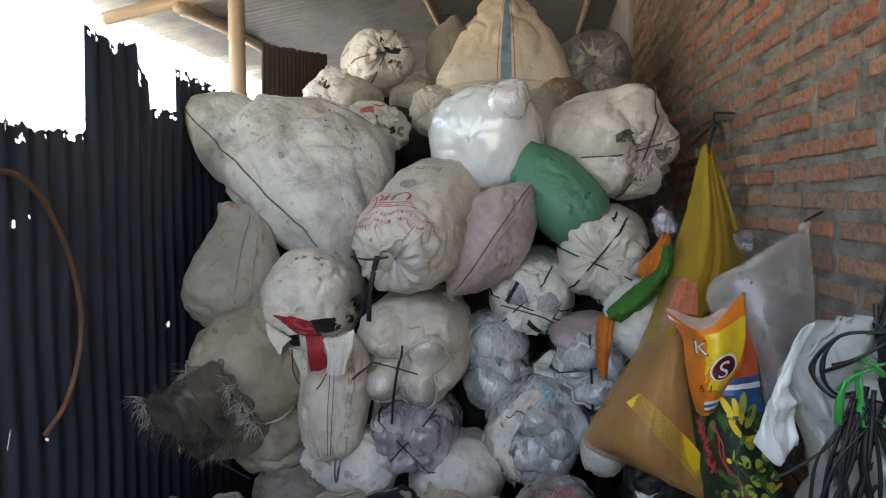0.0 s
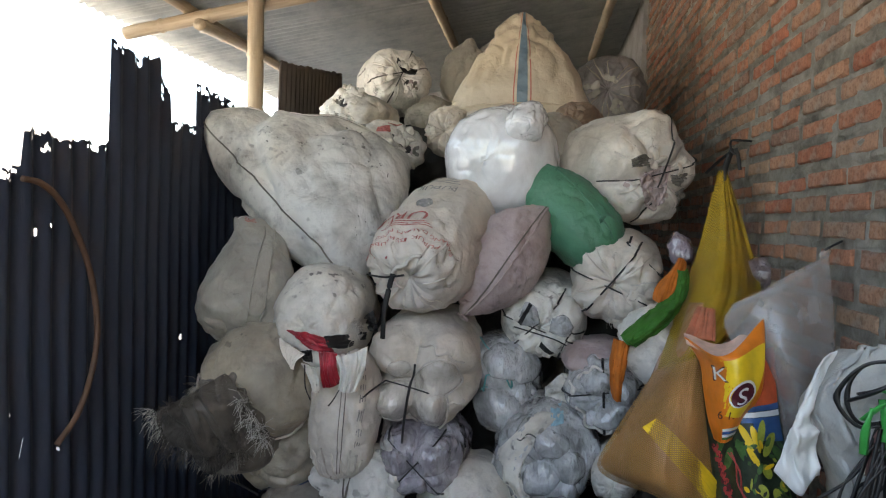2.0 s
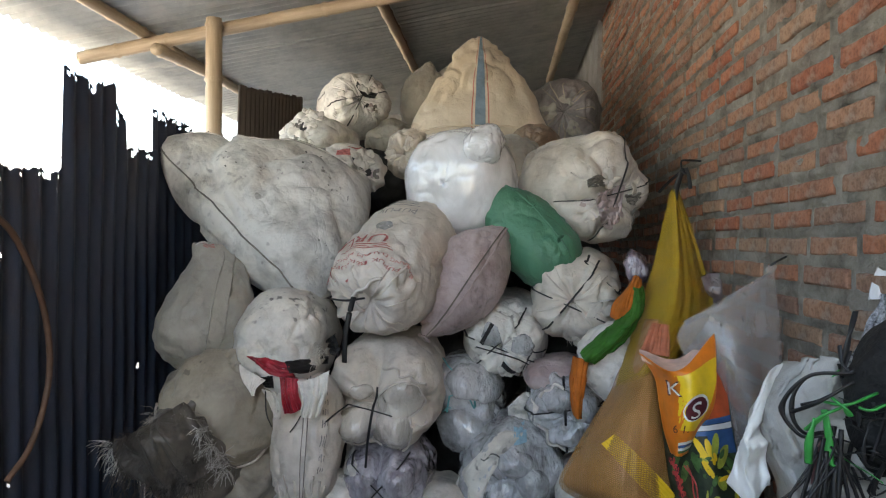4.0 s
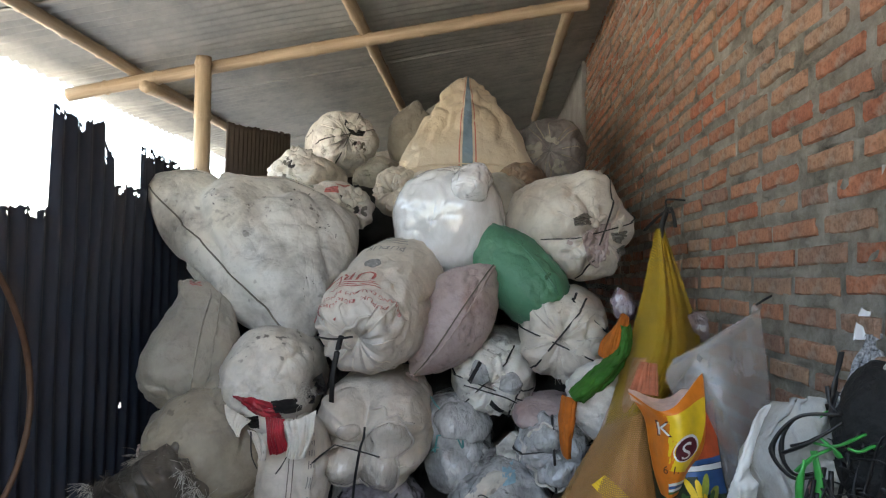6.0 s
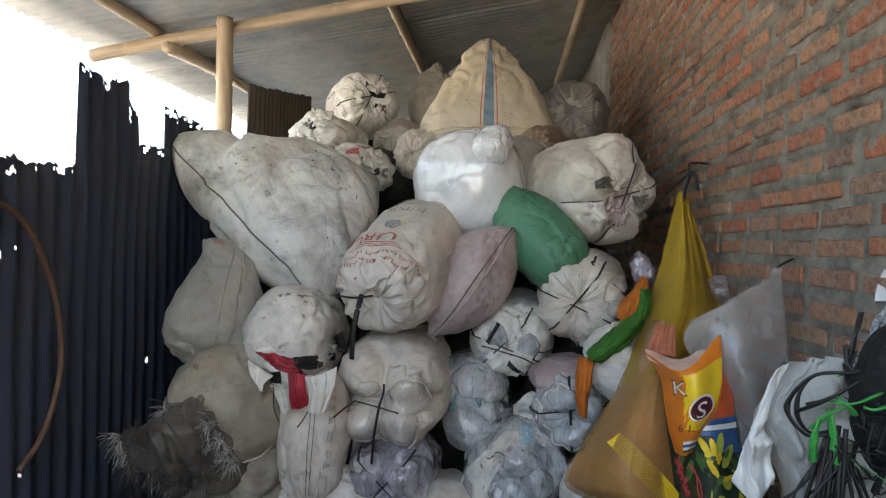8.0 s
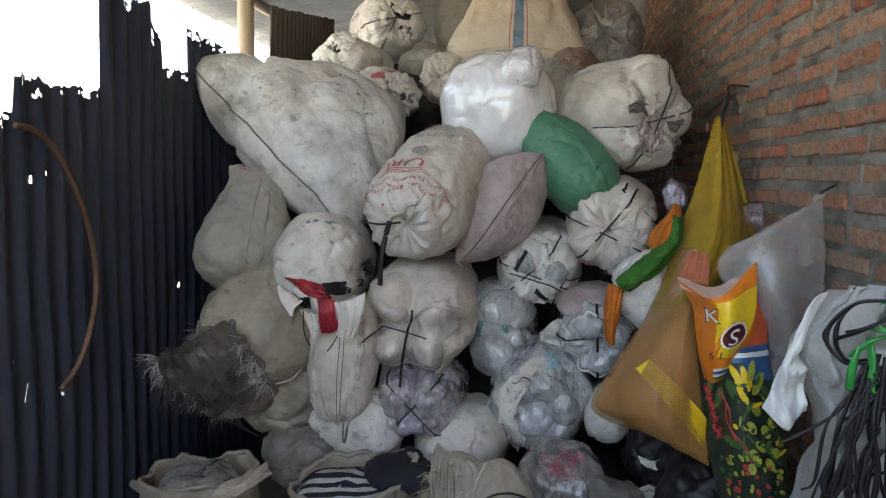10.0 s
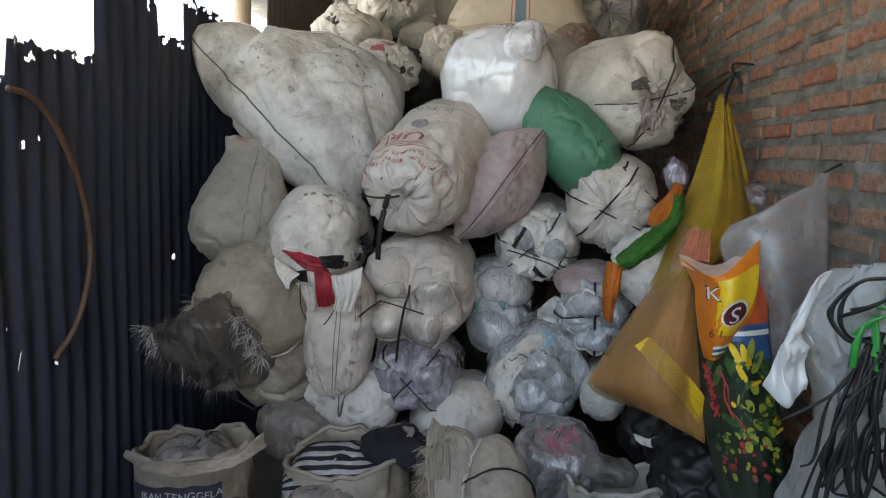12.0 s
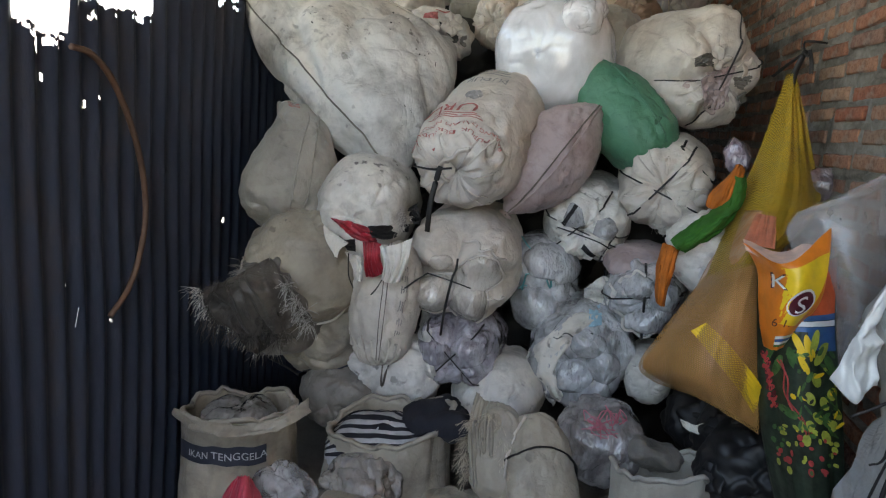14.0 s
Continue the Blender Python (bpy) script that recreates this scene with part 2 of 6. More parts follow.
def spline(points, n=24):
    """Catmull-Rom through the points."""
    p = [Vector(q) for q in points]
    p = [p[0] * 2 - p[1]] + p + [p[-1] * 2 - p[-2]]
    out = []
    segs = len(p) - 3
    for k in range(n + 1):
        f = k / n * segs
        i = min(int(f), segs - 1)
        t = f - i
        a, b, c, d = p[i:i + 4]
        out.append(0.5 * ((2 * b) + (c - a) * t + (2 * a - 5 * b + 4 * c - d) * t * t + (3 * b - a - 3 * c + d) * t ** 3))
    return out


def grid_faces(rows, cols, wrap=False):
    out = []
    for i in range(rows - 1):
        for j in range(cols if wrap else cols - 1):
            k = (j + 1) % cols
            out.append((i * cols + j, i * cols + k, (i + 1) * cols + k, (i + 1) * cols + j))
    return out


# ---- sacks ----
class Shape:
    """A stuffed sack: a rounded body along an axis from its front end to its back end, with the ends tied, sewn flat or round."""

    def __init__(self, front, back, rx, rz, roll=0.0, ends=("tied", "round"), seed=1, lump=0.10, fold=0.055,
                 lobes=None, taper=(1.0, 1.0), pleats=11, box=2.3, pulls=()):
        self.a, self.b = Vector(front), Vector(back)
        self.mid, self.w = (self.a + self.b) / 2, (self.b - self.a).normalized()
        self.h = (self.b - self.a).length / 2
        side = self.w.cross(Vector((0, 0, 1)))
        side = (side if side.length > 0.2 else self.w.cross(Vector((0, -1, 0)))).normalized()
        q = Matrix.Rotation(radians(roll), 3, self.w)
        self.s, self.t = q @ side, q @ side.cross(self.w)
        self.rx, self.rz, self.ends, self.seed = rx, rz, ends, seed
        self.lump, self.fold, self.lobes, self.taper, self.pleats, self.box, self.pulls = lump, fold, lobes, taper, pleats, box, pulls

    def point(self, phi, th, lift=0.0):
        """phi: -90 front pole to 90 back pole, th: round the axis, both in radians. th = 0 points to the side, 90 degrees up."""
        sp, cp = math.sin(phi), max(0.0, math.cos(phi))
        end = self.ends[0] if phi < 0 else self.ends[1]
        sg, asp = (-1 if phi < 0 else 1), abs(sp)
        if end == "sewn":
            ax, fx, fz = asp ** 0.95, cp ** 0.20, cp ** 0.85
        elif end == "tied":
            ax, fx, fz = asp ** 0.62, cp ** 0.62, cp ** 0.62
        elif end == "point":
            ax = asp
            fx = fz = 1.02 - asp ** 2.2
        else:
            ax, fx, fz = asp ** 0.75, cp ** 0.72, cp ** 0.72
        c, s = math.cos(th), math.sin(th)
        e = 2 / self.box
        x = math.copysign(abs(c) ** e, c) * self.rx * fx
        z = math.copysign(abs(s) ** e, s) * self.rz * fz
        f = (sg * ax + 1) / 2
        g = self.taper[0] * (1 - f) + self.taper[1] * f
        x, z, y = x * g, z * (0.4 + 0.6 * g), sg * ax * self.h
        rad = max(self.rx, self.rz)
        if end == "tied":
            near = max(0.0, 1 - fx / 0.55)
            ple = math.sin(self.pleats * th + 2.5 * noise.noise(Vector((c * 1.5, s * 1.5, self.seed))))
            k = 1 + 0.07 * ple * math.sin(min(1.0, (1 - fx) * 1.4) * math.pi)
            x, z = x * k, z * k
            y -= sg * rad * (0.26 * near ** 1.3 + 0.03 * ple * math.sin(min(1, 1 - fx) * math.pi))
        if self.lobes and phi < 0:
            k, amp, ph = self.lobes
            v = abs(math.cos(k / 2 * (th - radians(ph)))) ** 0.7 - 0.75
            wgt = min(1.0, max(0.0, (asp - 0.3) / 0.5))
            x, z = x * (1 + amp * v * wgt), z * (1 + amp * v * wgt)
            y += sg * rad * amp * 1.1 * v * wgt * min(1, fx * 1.6)
        p = self.mid + self.s * x + self.t * z + self.w * y
        o = Vector((x / self.rx, z / self.rz, y / self.h * 0.8))
        o = self.s * o.x + self.t * o.y + self.w * o.z
        o = o.normalized() if o.length > 1e-6 else self.w * sg
        sd = Vector((self.seed * 3.7, self.seed * 1.3, -self.seed * 2.1))
        q = p / rad
        n1 = noise.noise(q * 1.25 + sd)
        n2 = noise.noise(q * 3.1 + sd)
        # creases run mostly along the sack and fade out in places
        loc = Vector((x / rad, z / rad, y / rad * 0.5)) + sd + 0.25 * Vector((n2, n1, n2))
        c1 = math.exp(-(noise.noise(loc * 1.5) / 0.11) ** 2) * max(0.0, min(1.0, 0.55 + 1.6 * noise.noise(q * 0.9 - sd)))
        c2 = math.exp(-(noise.noise(loc * 3.2 + Vector((4, 7, 1))) / 0.13) ** 2) * max(0.0, min(1.0, 0.45 + 1.8 * noise.noise(q * 1.3 + sd * 2)))
        n5 = noise.noise(q * 5.0 - sd)
        for ph0, th0, wide, v in self.pulls:
            dth = (math.degrees(th) - th0 + 180) % 360 - 180
            g = ((math.degrees(phi) - ph0) / wide) ** 2 + (dth * cp / wide) ** 2 if abs(ph0) > 60 else ((math.degrees(phi) - ph0) / wide) ** 2 + (dth / wide) ** 2
            if g < 6:
                p = p + Vector(v) * math.exp(-g)
        return p + o * (rad * (self.lump * (n1 + 0.35 * n2) - self.fold * (1.5 * c1 + 0.9 * c2 - 0.6) + 0.45 * self.fold * n5) + lift)

    def mesh(self, rings=74, around=104):
        verts, faces = [], []
        for i in range(rings):
            phi = radians(-89.97 + 179.94 * i / (rings - 1))
            verts += [self.point(phi, 2 * math.pi * j / around) for j in range(around)]
        faces = grid_faces(rings, around, True)
        faces.append(tuple(range(around)))
        faces.append(tuple(range((rings - 1) * around, rings * around))[::-1])
        return verts, faces

    def line(self, pts, n=24, lift=0.004):
        """A line laid on the surface through (phi, th) in degrees."""
        out = []
        for v in spline([(a, b, 0) for a, b in pts], n):
            out.append(self.point(radians(max(-89, min(89, v.x))), radians(v.y), lift))
        return out


SHAPES = {}


def sack(key, name, label, mat, front, back, rx, rz, category="sack", group="", **more):
    """A sack with its body as a part; front and back are the ends of its axis, back may be an offset."""
    shape = Shape(front, [f + b for f, b in zip(front, back)], rx, rz, **more)
    ob = new(name)
    ob.location = (0, 0, 0)
    tagged(ob, label, category, group or "sacks in the pile")
    part("body", *(shape.mesh() if key else shape.mesh(30, 40)), mat, ob)
    SHAPES[key] = (ob, shape)
    return ob, shape


def cord(key, pts, mat=None, r=0.006, name="cord", n=28, tail=None, flat=0.5, lift=0.006, label=""):
    """A cord laid over a sack through (phi, th) in degrees, with a loose tail of offsets in metres."""
    ob, shape = SHAPES[key]
    line = shape.line(pts, n, lift)
    if tail:
        line += spline([line[-1]] + [line[-1] + Vector(t) for t in tail], 12)[1:]
    return part(name, *tube_mesh(line, r, 6, flat), mat or BLACK, ob, label)


def ruffle(key, at, size, mat, seed=1, name="mouth", petals=5, length=1.0, label="", normal=None):
    """The gathered, crumpled cloth that stands out round the tie of a sack."""
    ob, shape = SHAPES[key]
    base = shape.point(radians(at[0]), radians(at[1]))
    out = Vector(normal).normalized() if normal else (base - shape.mid).normalized()
    s = out.cross(Vector((0.1, 0.2, 1))).normalized()
    t = out.cross(s)
    verts, rows, cols = [], 9, 48
    for i in range(rows):
        f = i / (rows - 1)
        for j in range(cols):
            a = 2 * math.pi * j / cols
            edge = 0.72 + 0.38 * noise.noise(Vector((math.cos(a) * 1.7, math.sin(a) * 1.7, seed * 5.1)))
            pl = math.sin(petals * a + 3 * noise.noise(Vector((math.cos(a), math.sin(a), seed))))
            r = size * (0.12 + f * edge)
            hgt = size * length * (0.42 * f ** 0.6 - 0.30 * f * f + 0.11 * pl * f)
            verts.append(base + (s * math.cos(a) + t * math.sin(a)) * r * (1 + 0.12 * pl * f) + out * (hgt - 0.25 * size))
    ruf = part(name, verts, grid_faces(rows, cols, True), mat, ob, label)
    so = ruf.modifiers.new("thickness", "SOLIDIFY")
    so.thickness = 0.003
    return ruf


# ==== the shed ====
def corrugated(name, mat, origin, along, up, length, top, pitch=0.076, depth=0.009, cell=0.011, vcell=0.03, holes=(), bottom=None, jag=0.0, seed=0, thick=0.0008):
    """A corrugated sheet: ridges run along `up`. top(s): its height at s metres along; holes: (s, h, width, height)."""
    o, a, u = Vector(origin), Vector(along).normalized(), Vector(up).normalized()
    nrm = a.cross(u).normalized()
    cols = max(2, int(length / cell) + 1)
    tops = [top(length * j / (cols - 1)) for j in range(cols)]
    if jag:
        tops = [h + jag * (noise.noise(Vector((j * cell * 9, seed, 0))) + 0.6 * noise.noise(Vector((j * cell * 31, seed, 4))) + 0.55 * noise.noise(Vector((j * cell * 83, seed, 9)))) for j, h in enumerate(tops)]
    hi = max(tops)
    rows = max(2, int(hi / vcell) + 1)
    verts = []
    for i in range(rows):
        for j in range(cols):
            s = length * j / (cols - 1)
            h = tops[j] * i / (rows - 1)
            wob = 0.012 * noise.noise(Vector((s * 2.1, h * 1.7, seed + 7)))
            verts.append(o + a * s + u * h + nrm * (depth * math.sin(2 * math.pi * s / pitch) + wob))
    faces = []
    for i in range(rows - 1):
        for j in range(cols - 1):
            s, h = length * (j + 0.5) / (cols - 1), tops[j] * (i + 0.5) / (rows - 1)
            if any(((s - hs) / hw) ** 2 + ((h - hh) / ht) ** 2 < 0.3 for hs, hh, hw, ht in holes):
                continue
            if jag > 0.02 and tops[j] - h < 0.05 and noise.noise(Vector((s * 38, h * 38, seed))) > 0.2 + 9 * max(0, tops[j] - h - 0.012):
                continue
            faces.append((i * cols + j, i * cols + j + 1, (i + 1) * cols + j + 1, (i + 1) * cols + j))
    ob = new(name, mesh_of(name, verts, faces, mat))
    so = ob.modifiers.new("thickness", "SOLIDIFY")
    so.thickness = thick
    return ob


def bamboo_pole(label, a, b, r, seed=0, name="bamboo_pole", joint=0.32):
    a, b = Vector(a), Vector(b)
    ob = new(name)
    n = max(12, int((b - a).length / 0.02))
    bend = Vector((noise.noise(Vector((seed, 1, 2))), noise.noise(Vector((seed, 5, 2))), 0.5)) * 0.03
    pts = [a.lerp(b, i / n) + bend * math.sin(math.pi * i / n) for i in range(n + 1)]
    ln = (b - a).length

    def rad(f):
        d = abs((f * ln / joint + seed * 0.37) % 1.0 - 0.5)
        return r * (1.0 - 0.12 * f) * (1 + (0.15 if d < 0.03 else 0) - (0.05 if 0.03 <= d < 0.07 else 0))
    tv, tf = tube_mesh(pts, rad, 14)
    # poles keep their length along local z for the grain
    turn = (b - a).to_track_quat("Z", "Y").to_matrix().to_4x4()
    m = Matrix.Translation(a) @ turn
    inv = m.inverted()
    ob.matrix_world = m
    cane = new("cane", mesh_of("cane", [inv @ v for v in tv], tf, BAMBOO))
    cane.parent = ob
    tagged(ob, label, "bamboo pole", "bamboo roof frame")
    return ob


def box_mesh(lo, hi):
    x0, y0, z0 = lo
    x1, y1, z1 = hi
    v = [(x0, y0, z0), (x1, y0, z0), (x1, y1, z0), (x0, y1, z0), (x0, y0, z1), (x1, y0, z1), (x1, y1, z1), (x0, y1, z1)]
    return v, [(0, 3, 2, 1), (4, 5, 6, 7), (0, 1, 5, 4), (1, 2, 6, 5), (2, 3, 7, 6), (3, 0, 4, 7)]


def slab(name, lo, hi, mat, label, kind="structure", category=""):
    ob = new(name, mesh_of(name, *box_mesh(lo, hi), mat, False))
    return tagged(ob, label, category, kind=kind)


# ground, one sheet to the horizon
gv = [(x * 6.0 * abs(x) ** 0.9, y * 6.0 * abs(y) ** 0.9, 0.0) for y in range(-24, 25) for x in range(-24, 25)]
tagged(new("ground", mesh_of("ground", gv, grid_faces(49, 49), EARTH)), "bare trodden earth ground", "ground", kind="structure")

# brick wall: mortar bed at x = 0.8, bricks proud of it
wall = slab("wall_east", (0.803, -3.0, 0.0), (0.95, 5.25, 3.75), MORTAR, "unplastered red brick wall with thick rough mortar joints", category="wall")
slab("pilaster", (0.77, 5.25, 0.0), (0.98, 7.4, 3.85), PLASTER, "rough grey plastered end of the brick wall", category="wall")
slab("wall_north", (-2.6, 7.4, 0.0), (0.98, 7.55, 3.9), PLASTER, "dark plastered back wall of the shed", category="wall")

# added wall out of view behind the camera; its height limits front light
slab("wall_south", (-1.4, -1.75, 0.0), (0.95, -1.6, 1.15), PLASTER, "unseen low wall behind the camera, added to shape the front light", category="wall")

# rough mortar face, smeared over the edges of the bricks
my, mz = 300, 200
mv = []
for i in range(mz + 1):
    for j in range(my + 1):
        y, z = 0.7 + 4.5 * j / my, 0.9 + 2.8 * i / mz
        d = 0.006 * noise.noise(Vector((y * 9, z * 14, 1))) + 0.009 * noise.noise(Vector((y * 27, z * 33, 4)))
        mv.append((0.8035 + 1.25 * d, y, z))
part("mortar_face", mv, [tuple(reversed(f)) for f in grid_faces(mz + 1, my + 1)], MORTAR, wall)

# individual bricks, the courses 70 mm apart
random.seed(5)
def brick_verts(ln, seed, d=0.010, h=0.043):
    """A worn brick face: a bevelled block with uneven edges, its back in the mortar."""
    r = random.Random(seed)
    verts = []
    for x, inset in ((0.004, 0.0), (-d * 0.55, 0.001), (-d, 0.006)):
        for k in range(10):
            a, b = ((0, 0), (.25, 0), (.5, 0), (.75, 0), (1, 0), (1, 1), (.75, 1), (.5, 1), (.25, 1), (0, 1))[k]
            y, z = (a - 0.5) * (ln - 2 * inset), (b - 0.5) * (h - 2 * inset)
            verts.append((x + r.uniform(-.001, .001), y + r.uniform(-.003, .003), z + r.uniform(-.0025, .0025)))
    faces = grid_faces(3, 10, True)
    faces += [(20, 29, 28, 21), (21, 28, 27, 22), (22, 27, 26, 23), (23, 26, 25, 24)]
    return verts, [tuple(reversed(f)) for f in faces[:20]] + faces[20:]


BRICKS = [mesh_of("brick", *brick_verts(0.203 + 0.016 * math.sin(k * 2.1), k), BRICK, False) for k in range(14)]
BATS = [mesh_of("brick", *brick_verts(0.12 + 0.02 * math.sin(k), 30 + k), BRICK, False) for k in range(4)]
single, rest_v, rest_f = 0, [], []
for row in range(53):
    z = 1.627 + 0.0255 - 23 * 0.07 + 0.07 * row + 0.004 * math.sin(row * 1.7)
    y = -3.0 + (0.06 if row % 2 else 0.18) + random.uniform(-0.05, 0.05)
    while y < 5.1:
        bat = random.random() < 0.06
        me = random.choice(BATS if bat else BRICKS)
        ln = 0.15 if bat else 0.243
        c = Vector((0.803 + random.uniform(-0.003, 0.005), y + ln / 2, z + random.uniform(-0.006, 0.006)))
        m = Matrix.Translation(c) @ Matrix.Rotation(random.uniform(-0.022, 0.022), 4, "X") @ Matrix.Rotation(random.uniform(-0.02, 0.02), 4, "Z")
        y += ln + random.uniform(-0.006, 0.01)
        if 0.95 < c.y < 2.75 and 1.28 < z < 2.75 and single < 300:
            b = new("brick", me)
            b.matrix_world = m
            b.parent = wall
            single += 1
        else:
            n0 = len(rest_v)
            rest_v += [m @ v.co for v in me.vertices]
            rest_f += [tuple(i + n0 for i in p.vertices) for p in me.polygons]
rest = part("brickwork", rest_v, rest_f, BRICK, wall, smooth=False)
tagged(rest, kind="stuff")
# mortar squeezed out of the joints in lumps
lump_v, lump_f = [], []
for k in range(1500):
    y, z = random.uniform(0.9, 4.6), 1.627 - 23 * 0.07 - 0.010 + 0.07 * random.randint(12, 52)
    w, hh = random.uniform(0.02, 0.09), random.uniform(0.008, 0.016)
    n0 = len(lump_v)
    for i in range(5):
        for j in range(4):
            a, b = i / 4 - 0.5, j / 3 - 0.5
            e = (1 - (2 * a) ** 2) * (1 - (2 * b) ** 2)
            lump_v.append((0.804 - 0.014 * e + random.uniform(-.0015, .0015), y + a * w, z + b * hh * 2 + random.uniform(-.002, .002)))
    lump_f += [tuple(i + n0 for i in reversed(f)) for f in grid_faces(5, 4)]
tagged(part("mortar_lumps", lump_v, lump_f, MORTAR, wall), kind="stuff")

# metal wall of rusty sheets along the west side
wall_w = tagged(new("wall_west"), "rusty corrugated iron wall with torn ragged top and small holes", "wall", kind="structure")


def top_a(s):
    y = s - 3.0
    if 1.38 < y < 1.56:
        return 1.755
    return 1.85 if y < 1.93 else (2.175 - 0.10 * max(0, y - 2.19) / 0.07 if y < 2.257 else 1.985)


holes_a = [(3.0 + y, z, w * 0.6, hh * 0.45) for y, z, w, hh in (
    (1.62, 1.58, 0.012, 0.03), (1.66, 1.60, 0.012, 0.02), (1.50, 1.17, 0.012, 0.015), (1.53, 1.10, 0.012, 0.015),
    (1.55, 1.01, 0.012, 0.015), (1.56, 0.98, 0.012, 0.015), (1.70, 0.96, 0.012, 0.015), (1.72, 0.90, 0.02, 0.015),
    (1.72, 0.86, 0.012, 0.015), (2.385, 1.17, 0.02, 0.05), (2.425, 0.68, 0.032, 0.26), (2.22, 2.07, 0.03, 0.05),
    (2.36, 1.55, 0.012, 0.015), (2.30, 1.40, 0.012, 0.015), (1.45, 1.72, 0.03, 0.09), (1.47, 1.64, 0.02, 0.05))]
sheet = corrugated("sheet", HAZED_RUST, (-1.3, -3.0, 0), (0, 1, 0), (0, 0, 1), 5.51, top_a, cell=0.0075, holes=holes_a, jag=0.026, seed=3, vcell=0.012)
sheet.parent = wall_w
# mostly hidden far part is raised to keep light off the back
sheet = corrugated("sheet", HAZED_RUST, (-1.325, 2.51, 0), (0, 1, 0), (0, 0, 1), 5.0, lambda s: 2.17 - 0.06 * s if s < 1.0 else (2.11 if s < 2.95 else 2.78), cell=0.0075, vcell=0.012, jag=0.034, seed=8)
sheet.parent = wall_w
brown = corrugated("iron_sheet", BROWNIRON, (-1.5, 3.78, 0.0), (0, 1, 0), (0, 0, 1), 1.28, lambda s: 2.56 + 0.16 * s, jag=0.012, seed=5)
tagged(brown, "upright brown corrugated iron sheet beyond the sacks", "iron sheet")

# roof, falling towards the open west side
roof_up = Vector((1, 0, 0.165)).normalized()
roof = tagged(new("ceiling"), "corrugated zinc roof seen from below", "roof", kind="structure")
# near sheets are out of view; their start limits the overhead front light
for k in range(10):
    y0 = -0.3 + 0.80 * k
    sh = corrugated("roof_sheet", ZINC, (-2.60, y0, 2.835 + 0.012 * (k % 2)), (0, 1, 0), roof_up, 0.88, lambda s: 3.65, vcell=0.2, depth=0.012, seed=20 + k)
    sh.parent = roof

bamboo_pole("horizontal bamboo cross beam under the zinc roof", (-2.494, 3.800, 2.734), (0.615, 3.800, 3.258), 0.040, 2)
bamboo_pole("upright bamboo post carrying the roof beam", (-1.60, 3.72, 0.0), (-1.622, 3.720, 2.931), 0.052, 4)
bamboo_pole("bamboo purlin under the zinc roof", (-2.10, -0.25, 2.88), (-2.10, 6.5, 2.86), 0.036, 5)
bamboo_pole("short bamboo pole tied below the purlin", (-1.961, 3.700, 2.755), (-2.190, 5.600, 2.921), 0.036, 6)
bamboo_pole("dark bamboo purlin along the middle of the roof", (-0.68, -0.25, 3.08), (-0.70, 6.8, 3.10), 0.038, 7)
bamboo_pole("bamboo purlin beside the brick wall", (0.56, -0.25, 3.27), (0.50, 6.8, 3.30), 0.038, 8)

# neighbouring roof seen over the metal wall
nb = tagged(new("neighbour_shed"), "low shed with a blue-grey roof across the yard", "shed")
part("roof", *box_mesh((-11.5, -2.0, 3.15), (-8.0, 12.0, 3.45)), plain("blue_grey_roof", (0.36, 0.41, 0.45), 0.6), nb, smooth=False)
part("wall", *box_mesh((-11.0, -1.5, 0.0), (-8.6, 11.5, 3.15)), plain("pale_wall", (0.8, 0.8, 0.78), 0.8, 0.1), nb, smooth=False)

# ==== sacks of the pile ====
sack("tan", "tan_sack", "tan woven sack with a blue stripe between red lines", TAN, (-0.065, 3.300, 2.158), (0.0, 0.16, 0.53), 0.33, 0.17, ends=("sewn", "round"), seed=3, lump=0.035, taper=(1.15, 0.36), box=2.0, pulls=((86, 90, 40, (0.0, 0.0, 0.02)), (-70, 0, 24, (0.035, -0.02, -0.01)), (-70, 180, 24, (-0.035, -0.02, -0.01))))
sack("top", "sack", "white printed sack with a tied mouth", WHITE, (-0.722, 3.600, 2.445), (-0.22, 0.50, -0.02), 0.19, 0.175, seed=4)
sack("crump", "sack", "white sack with crumpled open mouth", WHITE, (-0.975, 3.250, 2.180), (0.14, 0.42, -0.02), 0.165, 0.125, seed=5, lump=0.14)
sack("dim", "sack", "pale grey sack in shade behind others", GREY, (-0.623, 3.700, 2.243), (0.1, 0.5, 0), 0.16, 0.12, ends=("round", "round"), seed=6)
sack("redprint", "sack", "white sack with red and black print on its end", WHITE, (-0.600, 3.000, 1.984), (-0.25, 0.45, 0.02), 0.17, 0.125, seed=7, lump=0.12)
sack("cream_a", "sack", "cream sack with a bulging tied end", CREAM, (-0.426, 3.150, 2.076), (0.1, 0.5, 0.06), 0.115, 0.13, seed=8, lobes=(4, 0.15, 20))
sack("cream_b", "sack", "cream sack wedged behind a shiny bag", CREAM, (-0.280, 3.200, 2.097), (0.1, 0.5, 0.06), 0.13, 0.13, ends=("round", "round"), seed=9)
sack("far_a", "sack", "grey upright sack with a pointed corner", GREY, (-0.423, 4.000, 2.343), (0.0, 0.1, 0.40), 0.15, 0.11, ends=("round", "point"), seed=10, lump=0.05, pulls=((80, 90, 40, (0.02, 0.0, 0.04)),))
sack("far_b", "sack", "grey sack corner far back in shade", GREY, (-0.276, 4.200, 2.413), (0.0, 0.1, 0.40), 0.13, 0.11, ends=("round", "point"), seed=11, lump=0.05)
sack("shiny", "plastic_bag", "shiny white plastic bag stuffed full", GLOSSY, (-0.172, 2.620, 1.890), (0.12, 0.42, 0.02), 0.23, 0.235, ends=("round", "round"), category="plastic bag", seed=12, lump=0.05, fold=0.03)
